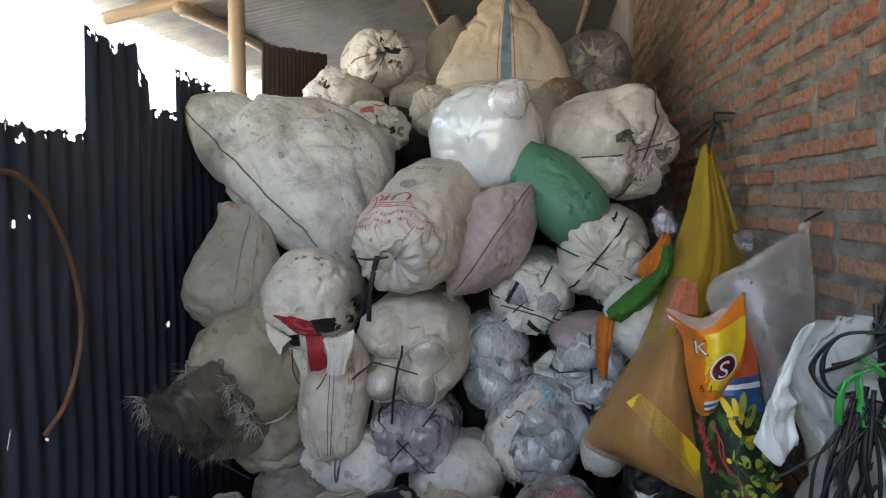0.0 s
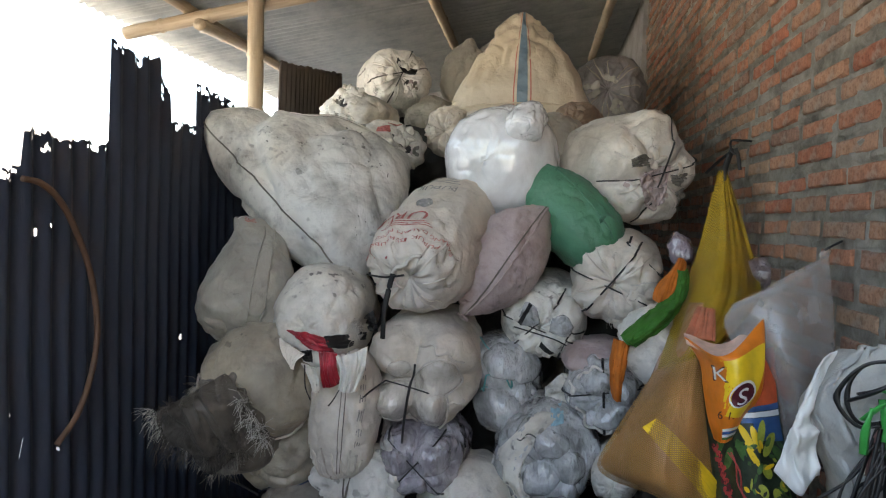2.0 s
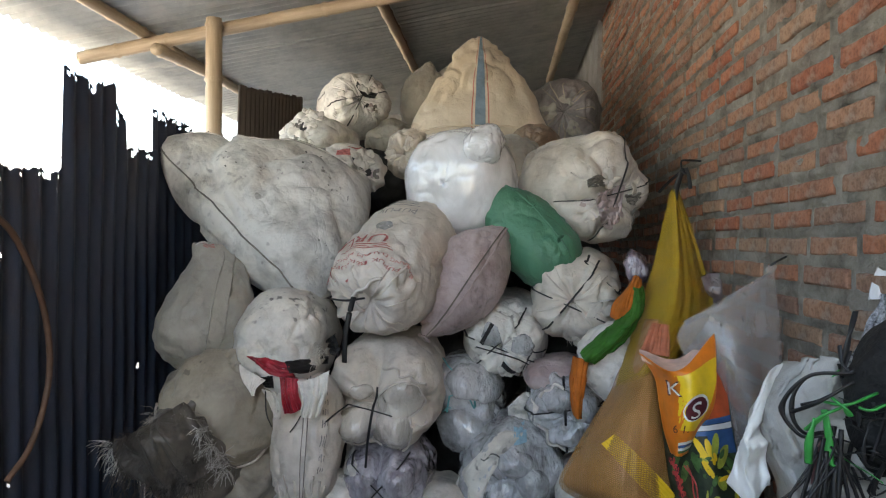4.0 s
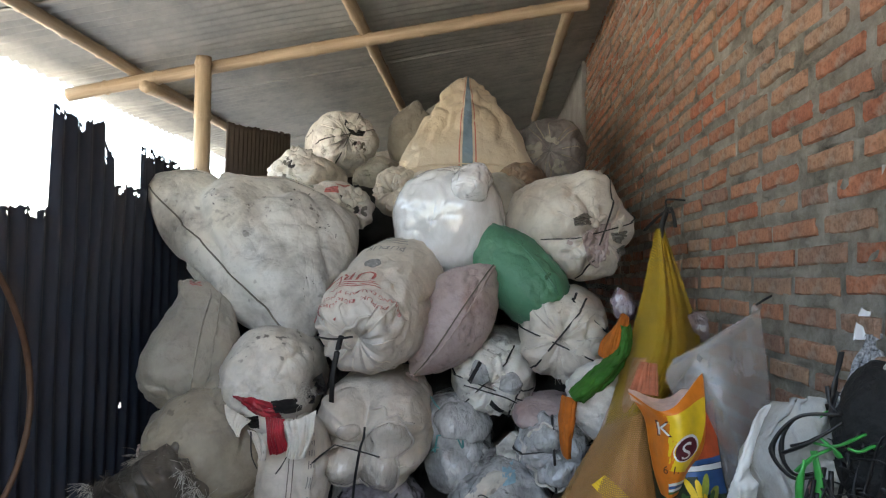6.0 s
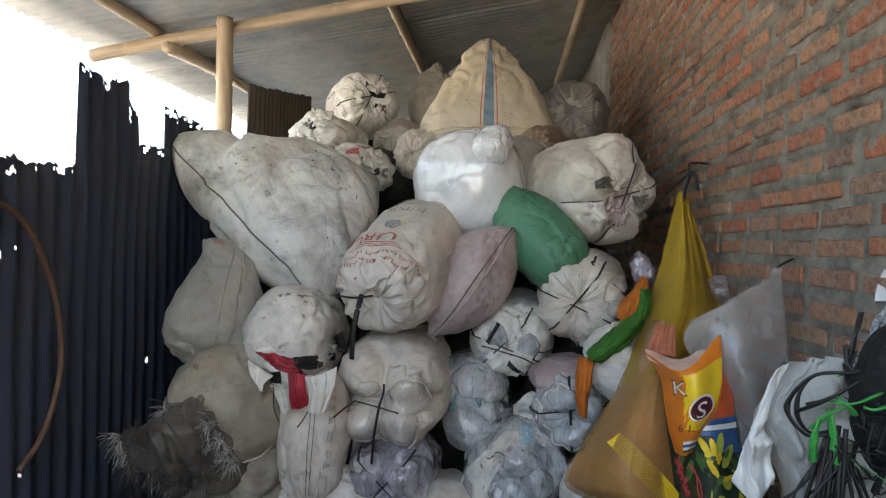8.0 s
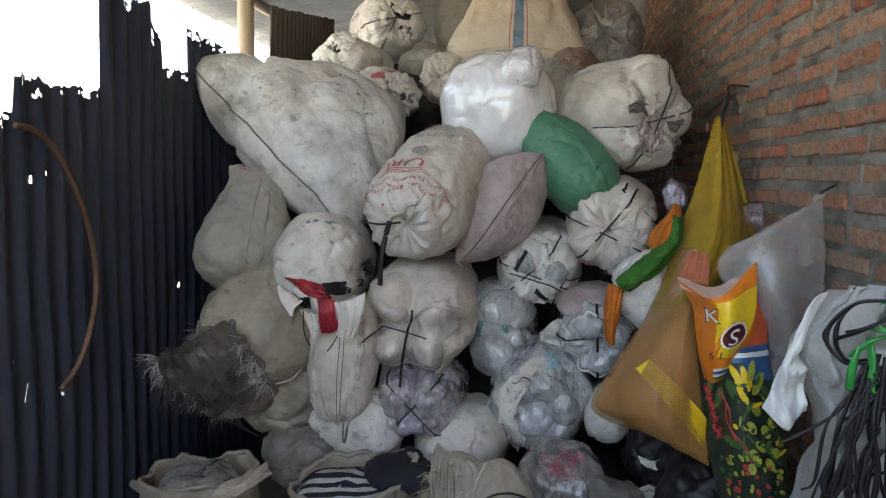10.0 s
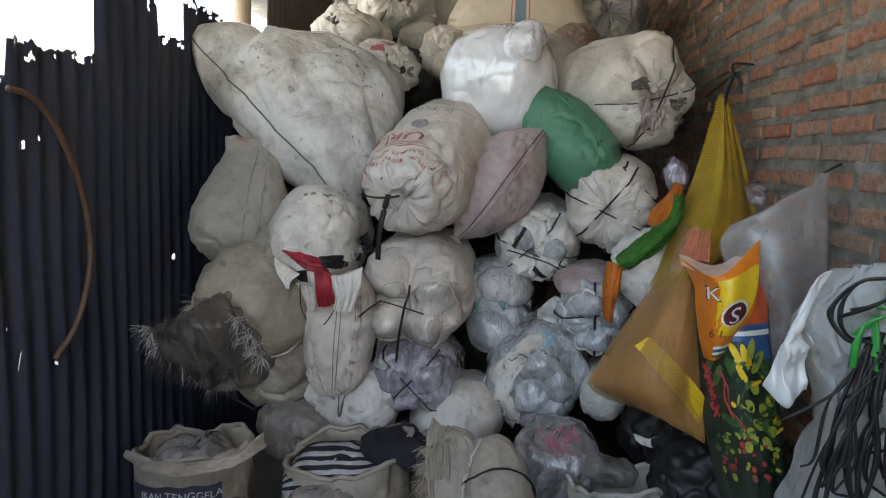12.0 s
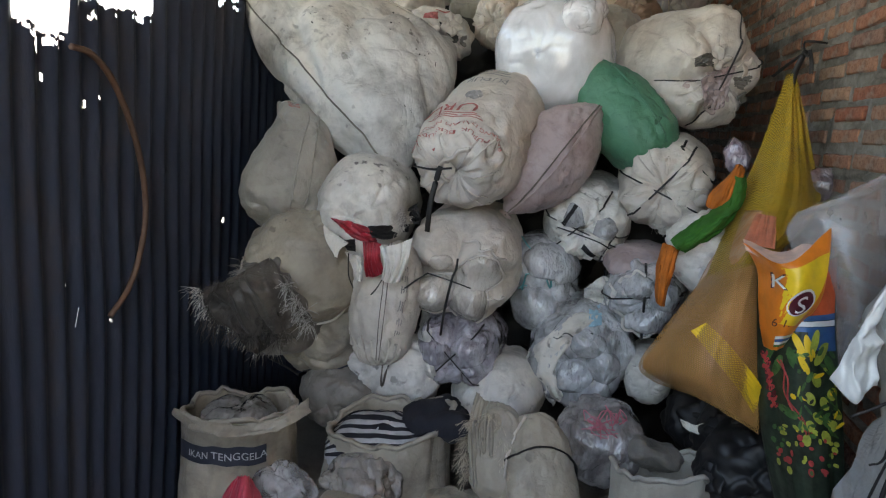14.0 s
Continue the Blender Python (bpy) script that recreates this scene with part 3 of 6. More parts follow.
sack("knob", "plastic_bag", "small white plastic bag lying on a larger bag", GLOSSY, (-0.030, 2.580, 1.989), (0.03, 0.12, 0.11), 0.075, 0.07, ends=("round", "round"), category="plastic bag", seed=13, lump=0.15)
# grey body put in for the shaded side of the shiny bag
sack("behind", "sack", "grey bag added as the shaded side of the shiny bag", GREY, (0.090, 2.900, 1.972), (0.05, 0.4, 0.05), 0.12, 0.16, ends=("round", "round"), seed=14)
sack("brown", "sack", "brown sack with dark puckered end", BROWN, (0.174, 3.050, 2.106), (0.1, 0.5, 0.05), 0.11, 0.10, seed=15)
sack("grey_top", "sack", "grey white sack with twisted tied mouth", ASH, (0.360, 3.400, 2.333), (0.06, 0.5, 0.0), 0.18, 0.19, seed=16, pleats=13)
sack("big_right", "sack", "large cream sack with crumpled tied end", CREAM, (0.506, 2.620, 1.841), (-0.26, 0.50, 0.09), 0.215, 0.20, seed=17, lump=0.07, lobes=(5, 0.16, 10), pleats=9, pulls=((-25, 85, 22, (0.02, -0.02, 0.05)),))
sack("green", "sack", "green woven sack lying at a slant", GREEN, (0.322, 2.620, 1.530), (-0.30, 0.16, 0.30), 0.145, 0.145, ends=("round", "sewn"), seed=18, lump=0.05, roll=20)
sack("pink", "sack", "pinkish stained woven sack with a stitched seam", PINK, (-0.225, 2.450, 1.294), (0.28, 0.20, 0.43), 0.145, 0.14, ends=("point", "point"), seed=19, lump=0.05, roll=20, pulls=((80, 0, 30, (0.05, 0.0, 0.03)),))
sack("urea", "sack", "cream fertiliser sack with red print and knotted mouth", CREAM, (-0.397, 2.200, 1.427), (0.13, 0.66, 0.30), 0.19, 0.18, seed=20, lump=0.05)
sack("jumbo", "jumbo_sack", "very large white stained sack with a long seam", STAINED, (-0.640, 2.400, 1.402), (-0.31, 0.46, 0.60), 0.50, 0.25, ends=("round", "sewn"), seed=21, lump=0.03, roll=-6, taper=(0.17, 1.05), pulls=((74, 178, 30, (-0.05, 0.0, 0.085)), (60, 30, 40, (-0.05, 0.0, -0.07))))
sack("grey_left", "sack", "grey worn sack leaning on the iron wall", GREY, (-1.011, 2.250, 1.198), (-0.01, 0.22, 0.38), 0.175, 0.14, ends=("round", "sewn"), seed=22, lump=0.07, roll=12, taper=(1.15, 0.62), pulls=((80, 120, 26, (-0.03, -0.02, 0.05)),))
sack("torn", "sack", "white sack with a torn mouth showing red and black plastic", WHITE, (-0.710, 2.120, 1.262), (-0.02, 0.55, 0.05), 0.165, 0.19, ends=("round", "round"), seed=23, lump=0.06)
sack("left_mid", "sack", "dirty cream sack lying slanted", DINGY, (-0.943, 2.050, 1.026), (0.10, 0.55, 0.10), 0.21, 0.22, ends=("round", "round"), seed=24, lump=0.08)
sack("frayed", "sack", "dirty sack with frayed open mouth", DIRTY, (-0.985, 2.000, 0.965), (0.10, 0.5, 0.0), 0.15, 0.19, ends=("tied", "round"), seed=25, lump=0.14)
sack("left_low", "sack", "brownish dirty sack low in the pile", DINGY, (-0.863, 2.150, 0.795), (0.05, 0.5, 0.0), 0.18, 0.15, ends=("round", "round"), seed=26)
sack("four", "sack", "cream sack bulging with clear plastic between crossed black cords", CREAM, (-0.362, 2.220, 1.086), (0.02, 0.60, 0.06), 0.205, 0.20, seed=27, lobes=(4, 0.34, 45), lump=0.06)
sack("black_tied", "sack", "white sack with black cords across its torn end", STAINED, (0.064, 2.500, 1.252), (0.05, 0.6, 0.08), 0.165, 0.155, seed=28, lobes=(5, 0.12, 20), lump=0.06)
sack("cream_tied", "sack", "cream sack with cords crossed over its round end", CREAM, (0.330, 2.500, 1.429), (0.08, 0.55, 0.06), 0.175, 0.175, seed=29, lobes=(4, 0.14, 30), lump=0.06)
sack("twin", "plastic_bag", "clear plastic bag bound with teal string", FILM, (-0.070, 2.480, 1.010), (0.02, 0.4, 0.0), 0.135, 0.205, ends=("round", "round"), category="plastic bag", seed=30, lump=0.12, fold=0.05, pulls=((-30, 170, 28, (0.05, 0.03, 0.0)), (-30, 10, 28, (-0.03, 0.03, 0.0))), roll=-20)
sack("flap", "plastic_bag", "clear plastic bundle half wrapped in white sacking", FILM, (0.300, 2.350, 1.040), (0.05, 0.5, 0.02), 0.15, 0.145, category="plastic bag", seed=31, lobes=(4, 0.14, 0), lump=0.1)
sack("lilac", "plastic_bag", "lilac clear plastic bundle tied with a cross of cord", LILAC, (-0.350, 2.200, 0.800), (0.02, 0.5, 0.0), 0.155, 0.13, category="plastic bag", seed=32, lobes=(4, 0.34, 45), lump=0.1)
sack("upright", "sack", "white printed sack with a sewn side seam", CREAM, (-0.607, 2.200, 0.745), (0.0, 0.08, 0.44), 0.14, 0.13, ends=("round", "round"), seed=33, lump=0.07, taper=(0.8, 1.0))
sack("big_low", "plastic_bag", "large clear plastic bag in a white sack", FILM, (0.085, 2.300, 0.780), (0.04, 0.5, 0.04), 0.19, 0.19, category="plastic bag", seed=34, lump=0.14, fold=0.04)
sack("low_white", "sack", "round white sack low in the pile", WHITE, (-0.195, 2.190, 0.612), (0.02, 0.5, 0.0), 0.165, 0.15, seed=35, ends=("round", "round"))
sack("low_fold", "sack", "white sack folded in the middle", WHITE, (-0.747, 2.300, 0.701), (0.36, 0.02, 0.0), 0.15, 0.125, ends=("round", "round"), seed=36, lump=0.12)
sack("low_dark", "sack", "brown sack in the shade near the floor", DIRTY, (-0.758, 2.100, 0.597), (0.05, 0.5, 0), 0.16, 0.13, ends=("round", "round"), seed=37)
sack("low_small", "sack", "small white sack beside black bags", WHITE, (0.329, 2.250, 0.772), (0.05, 0.4, 0), 0.085, 0.09, ends=("round", "round"), seed=38)

# added inner sacks fill the heap behind the front row, near-black for gap shade
SHADESACK = woven("gap_shade_sacking", (0.03, 0.028, 0.026), (0.015, 0.014, 0.013), spots=False)
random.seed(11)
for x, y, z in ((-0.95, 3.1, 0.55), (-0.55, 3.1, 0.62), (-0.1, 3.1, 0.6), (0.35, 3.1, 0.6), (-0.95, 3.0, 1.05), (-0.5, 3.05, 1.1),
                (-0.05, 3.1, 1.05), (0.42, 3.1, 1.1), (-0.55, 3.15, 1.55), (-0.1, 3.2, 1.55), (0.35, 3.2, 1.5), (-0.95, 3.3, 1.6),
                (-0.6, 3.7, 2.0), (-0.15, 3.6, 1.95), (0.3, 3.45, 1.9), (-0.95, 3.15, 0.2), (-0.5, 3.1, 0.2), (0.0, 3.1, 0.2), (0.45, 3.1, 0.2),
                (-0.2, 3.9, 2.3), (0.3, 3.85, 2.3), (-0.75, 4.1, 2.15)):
    sack(None, "sack", "filler sack buried inside the heap, near-black for shade", SHADESACK, (x + random.uniform(-.03, .03), y - 0.05, z), (0.03, 0.6, 0.02), 0.23, 0.21,
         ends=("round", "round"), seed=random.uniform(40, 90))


# ---- things laid on surfaces ----
def text_mesh(text, size):
    cu = bpy.data.curves.new("letters", "FONT")
    cu.body, cu.size, cu.align_x, cu.align_y = text, size, "CENTER", "CENTER"
    cu.resolution_u = 3
    tmp = bpy.data.objects.new("letters", cu)
    scene.collection.objects.link(tmp)
    me = tmp.evaluated_get(bpy.context.evaluated_depsgraph_get()).to_mesh()
    bm = bmesh.new()
    bm.from_mesh(me)
    bmesh.ops.subdivide_edges(bm, edges=[e for e in bm.edges if e.calc_length() > size * 0.5], cuts=2)
    out = [v.co.copy() for v in bm.verts], [tuple(v.index for v in f.verts) for f in bm.faces]
    bm.free()
    bpy.data.objects.remove(tmp)
    return out


def on_sack(key, phi0, th0, spin=0.0, lift=0.004):
    """Maps flat (x, y) metres to a sack's surface: x runs to the reader's right, y up."""
    shape = SHAPES[key][1]
    cs, sn = math.cos(radians(spin)), math.sin(radians(spin))

    def f(x, y):
        x, y = x * cs - y * sn, x * sn + y * cs
        return shape.point(radians(phi0) - y / (shape.h * 1.05), radians(th0) + x / shape.rx, lift)
    return f


def lettering(parent, f, text, size, mat, name="lettering"):
    v, faces = text_mesh(text, size)
    return part(name, [f(p.x, p.y) for p in v], faces, mat, parent, smooth=False)


def patch(parent, f, cx, cy, w, h, mat, name="print", ellipse=False, spin=0.0, n=8, label=""):
    """A flat printed shape, oblong or elliptic, laid on a surface."""
    verts, cs, sn = [], math.cos(spin), math.sin(spin)
    if ellipse:
        k = 18
        rim = [(0, 0)] + [(w / 2 * math.cos(2 * math.pi * i / k), h / 2 * math.sin(2 * math.pi * i / k)) for i in range(k)]
        faces = [(0, 1 + i, 1 + (i + 1) % k) for i in range(k)]
    else:
        rim = [(w * (i / n - 0.5), h * (j / n - 0.5)) for j in range(n + 1) for i in range(n + 1)]
        faces = grid_faces(n + 1, n + 1)
    verts = [f(cx + x * cs - y * sn, cy + x * sn + y * cs) for x, y in rim]
    return part(name, verts, faces, mat, parent, label)


class Loft:
    """A soft sheet through rows of points, with folds."""

    def __init__(self, rows, seed=1, fold=0.012, pleats=6.0, wobble=0.5, out=(0, -1, 0)):
        self.rows, self.seed, self.fold, self.pleats, self.wobble, self.out = rows, seed, fold, pleats, wobble, Vector(out)
        self.fine = [spline(r, 40) for r in rows]

    def at(self, u, v, lift=0.0):
        """u across from 0 to 1, v down from 0 to 1."""
        u, v = min(1, max(0, u)), min(1, max(0, v))
        i = u * 40
        a = min(39, int(i))
        col = [r[a].lerp(r[a + 1], i - a) for r in self.fine]
        k = v * (len(col) - 1)
        b = min(len(col) - 2, int(k))
        t = k - b
        p0, p1, p2, p3 = col[max(0, b - 1)], col[b], col[b + 1], col[min(len(col) - 1, b + 2)]
        p = 0.5 * ((2 * p1) + (p2 - p0) * t + (2 * p0 - 5 * p1 + 4 * p2 - p3) * t * t + (3 * p1 - p0 - 3 * p2 + p3) * t ** 3)
        w = noise.noise(Vector((u * self.pleats, v * self.wobble * 3, self.seed))) + 0.5 * noise.noise(Vector((u * 2.6 * self.pleats, v * self.wobble * 6, self.seed + 3)))
        return p + self.out * (self.fold * w + lift)

    def mesh(self, n=44, m=44):
        return [self.at(j / n, i / m) for i in range(m + 1) for j in range(n + 1)], grid_faces(m + 1, n + 1)


def soft(name, parent, mat, rows, label="", thick=0.002, n=44, m=44, **more):
    lo = Loft(rows, **more)
    ob = part(name, *lo.mesh(n, m), mat, parent, label)
    so = ob.modifiers.new("thickness", "SOLIDIFY")
    so.thickness = thick
    return ob, lo


def soft_on(key, name, mat, rows, label="", lift=0.006, fold=0.006, n=22, m=22, thick=0.002, seed=1, pleats=6.0):
    """A soft sheet that lies on the near side of a sack."""
    ob, sh = SHAPES[key]
    pts = np.array([p for p in sh.mesh(40, 56)[0] if p.y < sh.mid.y + 0.02])
    lo = Loft(rows, seed=seed, fold=fold, pleats=pleats)
    verts = []
    for i in range(m + 1):
        for j in range(n + 1):
            p = lo.at(j / n, i / m)
            w = noise.noise(Vector((j / n * pleats, i / m * pleats, seed)))
            d = (pts[:, 0] - p.x) ** 2 + (pts[:, 2] - p.z) ** 2 + 1e-5
            k = np.argsort(d)[:8]
            y = float((pts[k, 1] / d[k]).sum() / (1 / d[k]).sum())
            verts.append(Vector((p.x, y - lift + fold * w, p.z)))
    sheet = part(name, verts, grid_faces(m + 1, n + 1), mat, ob, label)
    so = sheet.modifiers.new("thickness", "SOLIDIFY")
    so.thickness = thick
    return sheet


def thing(name, label, category, group=""):
    return tagged(new(name), label, category, group)


def rope(parent, pts, mat, r=0.005, name="cord", n=30, flat=0.6):
    return part(name, *tube_mesh(spline(pts, n), r, 6, flat), mat, parent)


def bridge(key, th1, th2, mat=None, r=0.0042, phi=-62, reach=-22, lift=0.004, name="cord", tail=None):
    """A cord drawn tight across a tied end, from one side of the sack to the other."""
    ob, sh = SHAPES[key]
    steps = [reach + (phi - reach) * i / 4 for i in range(5)]
    pts = [sh.point(radians(a), radians(th1), lift) for a in steps] + [sh.point(radians(a), radians(th2), lift) for a in reversed(steps)]
    if tail:
        pts += [pts[-1] + Vector(t) for t in tail]
    return part(name, *tube_mesh(spline(pts, 36), r, 6, 0.6), mat or BLACK, ob)


def fringe(parent, points, mat, length=0.05, each=10, seed=0, name="fringe", droop=0.6, spread=0.6):
    """Frayed threads standing out of a torn edge."""
    random.seed(seed)
    verts, faces = [], []
    for p in points:
        for _ in range(each * 2):
            d = Vector((random.uniform(-1, 1) * spread, random.uniform(-1, 0.1), random.uniform(-1, 0.4))).normalized()
            a = Vector(p) + Vector((random.uniform(-1, 1), random.uniform(-1, 1), random.uniform(-1, 1))) * 0.012
            ln = length * random.uniform(0.4, 1.2)
            b = a + d * ln * 0.5
            c = b + (d + Vector((random.uniform(-.4, .4), 0, -droop))).normalized() * ln * 0.5
            v, f = tube_mesh([a, b, c], 0.0007, 3)
            faces += [tuple(i + len(verts) for i in q) for q in f]
            verts += v
    return part(name, verts, faces, mat, parent)


# ---- parts of the sacks ----
BLUESTRIPE = woven("blue_stripe", (0.14, 0.21, 0.27), amount=0.2, spots=False)
REDLINE = plain("red_line", (0.42, 0.12, 0.10), 0.6)
ob, sh = SHAPES["tan"]
for off, w, mt, nm in ((0, 0.034, BLUESTRIPE, "blue_stripe"), (-0.027, 0.004, REDLINE, "red_line"), (0.027, 0.004, REDLINE, "red_line")):
    verts, k = [], 60
    for i in range(k + 1):
        ph = radians(-80 + 160 * i / k)
        th = radians(90 - 2)
        for e in (-0.5, -0.17, 0.17, 0.5):
            verts.append(sh.point(ph, th + (off + e * w) / 0.22, 0.003))
    part(nm, verts, grid_faces(k + 1, 4), mt, ob)
cord("tan", [(-60, 165), (-58, 120), (-58, 60), (-60, 15)], TAN, 0.004, "hem", flat=1)

ob, sh = SHAPES["jumbo"]
cord("jumbo", [(84, 176), (50, 164), (10, 154), (-30, 147), (-60, 142), (-84, 135)], THREAD, 0.0035, "seam", 50, flat=1, lift=0.003)
cord("jumbo", [(80, 175), (79, 140), (79, 90), (80, 20)], WHITE, 0.008, "hem", 40, flat=0.5, lift=0.002)
random.seed(77)
for k in range(34):
    c = random.choice(((60, 70), (40, 55), (20, 85), (0, 60), (-30, 75), (66, 110), (30, 120)))
    patch(ob, on_sack("jumbo", c[0] + random.gauss(0, 4), c[1] + random.gauss(0, 4)), 0, 0, random.uniform(0.003, 0.012), random.uniform(0.003, 0.012), BLACK, "dirt_speck", True)
ruffle("jumbo", (-84, 130), 0.035, WHITE, 4, petals=4)

ob, sh = SHAPES["pink"]
cord("pink", [(-84, 30), (-40, 40), (0, 44), (40, 40), (84, 30)], THREAD, 0.003, "seam", 50, flat=1, lift=0.003)
cord("pink", [(-80, 24), (-40, 31), (0, 34), (40, 31), (80, 24)], PINK, 0.005, "seam_fold", 50, flat=0.6, lift=0.003)
ruffle("pink", (86, 260), 0.045, PINK, 6, petals=5)
ruffle("pink", (-86, 260), 0.03, PINK, 8, petals=5)

cord("green", [(70, 130), (30, 142), (-20, 150), (-60, 150)], GREEN, 0.003, "seam", 40, flat=1, lift=0.002)
ruffle("green", (-86, 0), 0.05, GREEN, 3, petals=6)
for k, (a, t) in enumerate(((40, 138), (10, 146), (-30, 150))):
    ruffle("green", (a, t), 0.018, GREEN, 11 + k, "loose_thread", 3)

# fertiliser sack
ob, sh = SHAPES["urea"]
for txt, ph, th, size, mt in (("PUPUK BERSUBSIDI", -47, 100, 0.043, INK_RED), ("BARANG DALAM PENGAWASAN", -38, 100, 0.034, INK_RED),
                              ("UREA", -19, 112, 0.09, INK_RED), ("PUPUK", 6, 92, 0.044, INK_GREY)):
    lettering(ob, on_sack("urea", ph, th), txt, size, mt)
for k in range(3):
    patch(ob, on_sack("urea", -30 + 2 * k, 98), 0, 0, 0.20 - 0.03 * k, 0.006, INK_RED, "print_bar")
patch(ob, on_sack("urea", -5, 92), 0, 0, 0.045, 0.035, INK_GREY, "printed_mark", True, 0.6)
patch(ob, on_sack("urea", -64, 120), 0, 0, 0.024, 0.02, INK_RED, "printed_mark", True)
for k in range(5):
    patch(ob, on_sack("urea", 14 + 3 * k, 96), 0, 0, 0.15 - 0.02 * k, 0.007, INK_GREY, "print_bar")
ruffle("urea", (-89, 0), 0.10, CREAM, 31, petals=5, length=0.9, normal=(0.1, -0.8, -0.5))
cord("urea", [(-60, 60), (-74, 80), (-80, 100), (-86, 240)], CREAM, 0.007, "knot", 20, flat=1)
rope(ob, [(-0.421, 2.120, 1.468), (-0.427, 2.090, 1.419), (-0.440, 2.090, 1.343), (-0.445, 2.100, 1.255)], BLACK, 0.009, "strap", flat=0.25)
rope(ob, [(-0.519, 2.170, 1.458), (-0.449, 2.120, 1.456), (-0.384, 2.120, 1.465)], BLACK, 0.008, "strap", flat=0.4)

# torn sack with red and black plastic
ob, sh = SHAPES["torn"]
soft_on("torn", "red_filling", RED, [[(-0.780, 2.100, 1.264), (-0.720, 2.100, 1.258), (-0.629, 2.100, 1.242)], [(-0.747, 2.100, 1.239), (-0.700, 2.100, 1.222), (-0.628, 2.100, 1.213)], [(-0.715, 2.100, 1.211), (-0.677, 2.100, 1.194), (-0.620, 2.100, 1.188)]], "crumpled red plastic in the torn mouth", fold=0.012, pleats=9, seed=5)
soft("red_filling", ob, RED, [[(-0.651, 2.075, 1.205), (-0.624, 2.075, 1.206), (-0.591, 2.075, 1.203)], [(-0.642, 2.065, 1.151), (-0.619, 2.065, 1.147), (-0.586, 2.065, 1.157)], [(-0.632, 2.070, 1.090), (-0.606, 2.070, 1.091), (-0.570, 2.070, 1.110)]], "crumpled red plastic in the torn mouth", fold=0.012, pleats=9, seed=25)
# black sheet laid on the sack for the shade in a gap
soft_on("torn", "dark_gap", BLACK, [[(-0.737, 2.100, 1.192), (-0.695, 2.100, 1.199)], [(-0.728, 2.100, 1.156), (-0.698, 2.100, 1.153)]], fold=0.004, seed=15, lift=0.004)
soft_on("torn", "black_filling", BLACK, [[(-0.648, 2.100, 1.249), (-0.598, 2.100, 1.254), (-0.542, 2.100, 1.245)], [(-0.636, 2.100, 1.213), (-0.587, 2.100, 1.204), (-0.550, 2.100, 1.216)]], fold=0.008, seed=6, lift=0.012)
soft_on("torn", "black_patch", BLACK, [[(-0.549, 2.100, 1.303), (-0.525, 2.100, 1.321)], [(-0.555, 2.100, 1.275), (-0.514, 2.100, 1.271)], [(-0.532, 2.100, 1.245), (-0.510, 2.100, 1.249)]], fold=0.006, seed=7)
soft("flap", ob, WHITE, [[(-0.798, 2.100, 1.238), (-0.737, 2.100, 1.203), (-0.708, 2.100, 1.189)], [(-0.778, 2.070, 1.196), (-0.745, 2.070, 1.175), (-0.728, 2.070, 1.167)], [(-0.739, 2.060, 1.152), (-0.735, 2.060, 1.147), (-0.728, 2.060, 1.145)]], "torn white flap", fold=0.010, seed=8)
soft("flap", ob, WHITE, [[(-0.591, 2.065, 1.196), (-0.535, 2.065, 1.209), (-0.484, 2.065, 1.236)], [(-0.571, 2.050, 1.148), (-0.530, 2.050, 1.144), (-0.489, 2.050, 1.169)], [(-0.575, 2.050, 1.088), (-0.547, 2.050, 1.082), (-0.513, 2.050, 1.090)]], "torn white flap", fold=0.012, seed=9)
soft("flap", ob, WHITE, [[(-0.706, 2.065, 1.167), (-0.661, 2.065, 1.158)], [(-0.674, 2.050, 1.118), (-0.641, 2.050, 1.119)], [(-0.658, 2.055, 1.075), (-0.643, 2.055, 1.075)]], fold=0.010, seed=10)
fringe(ob, [(-0.515, 2.030, 1.315), (-0.496, 2.030, 1.298), (-0.517, 2.030, 1.276)], WHITE, 0.03, 8, 4)
rope(ob, [(-0.690, 2.050, 1.165), (-0.686, 2.050, 1.094), (-0.668, 2.050, 1.050)], BLACK, 0.003)
rope(ob, [(-0.570, 2.040, 1.092), (-0.584, 2.030, 1.064), (-0.601, 2.030, 1.041)], BLACK, 0.003)

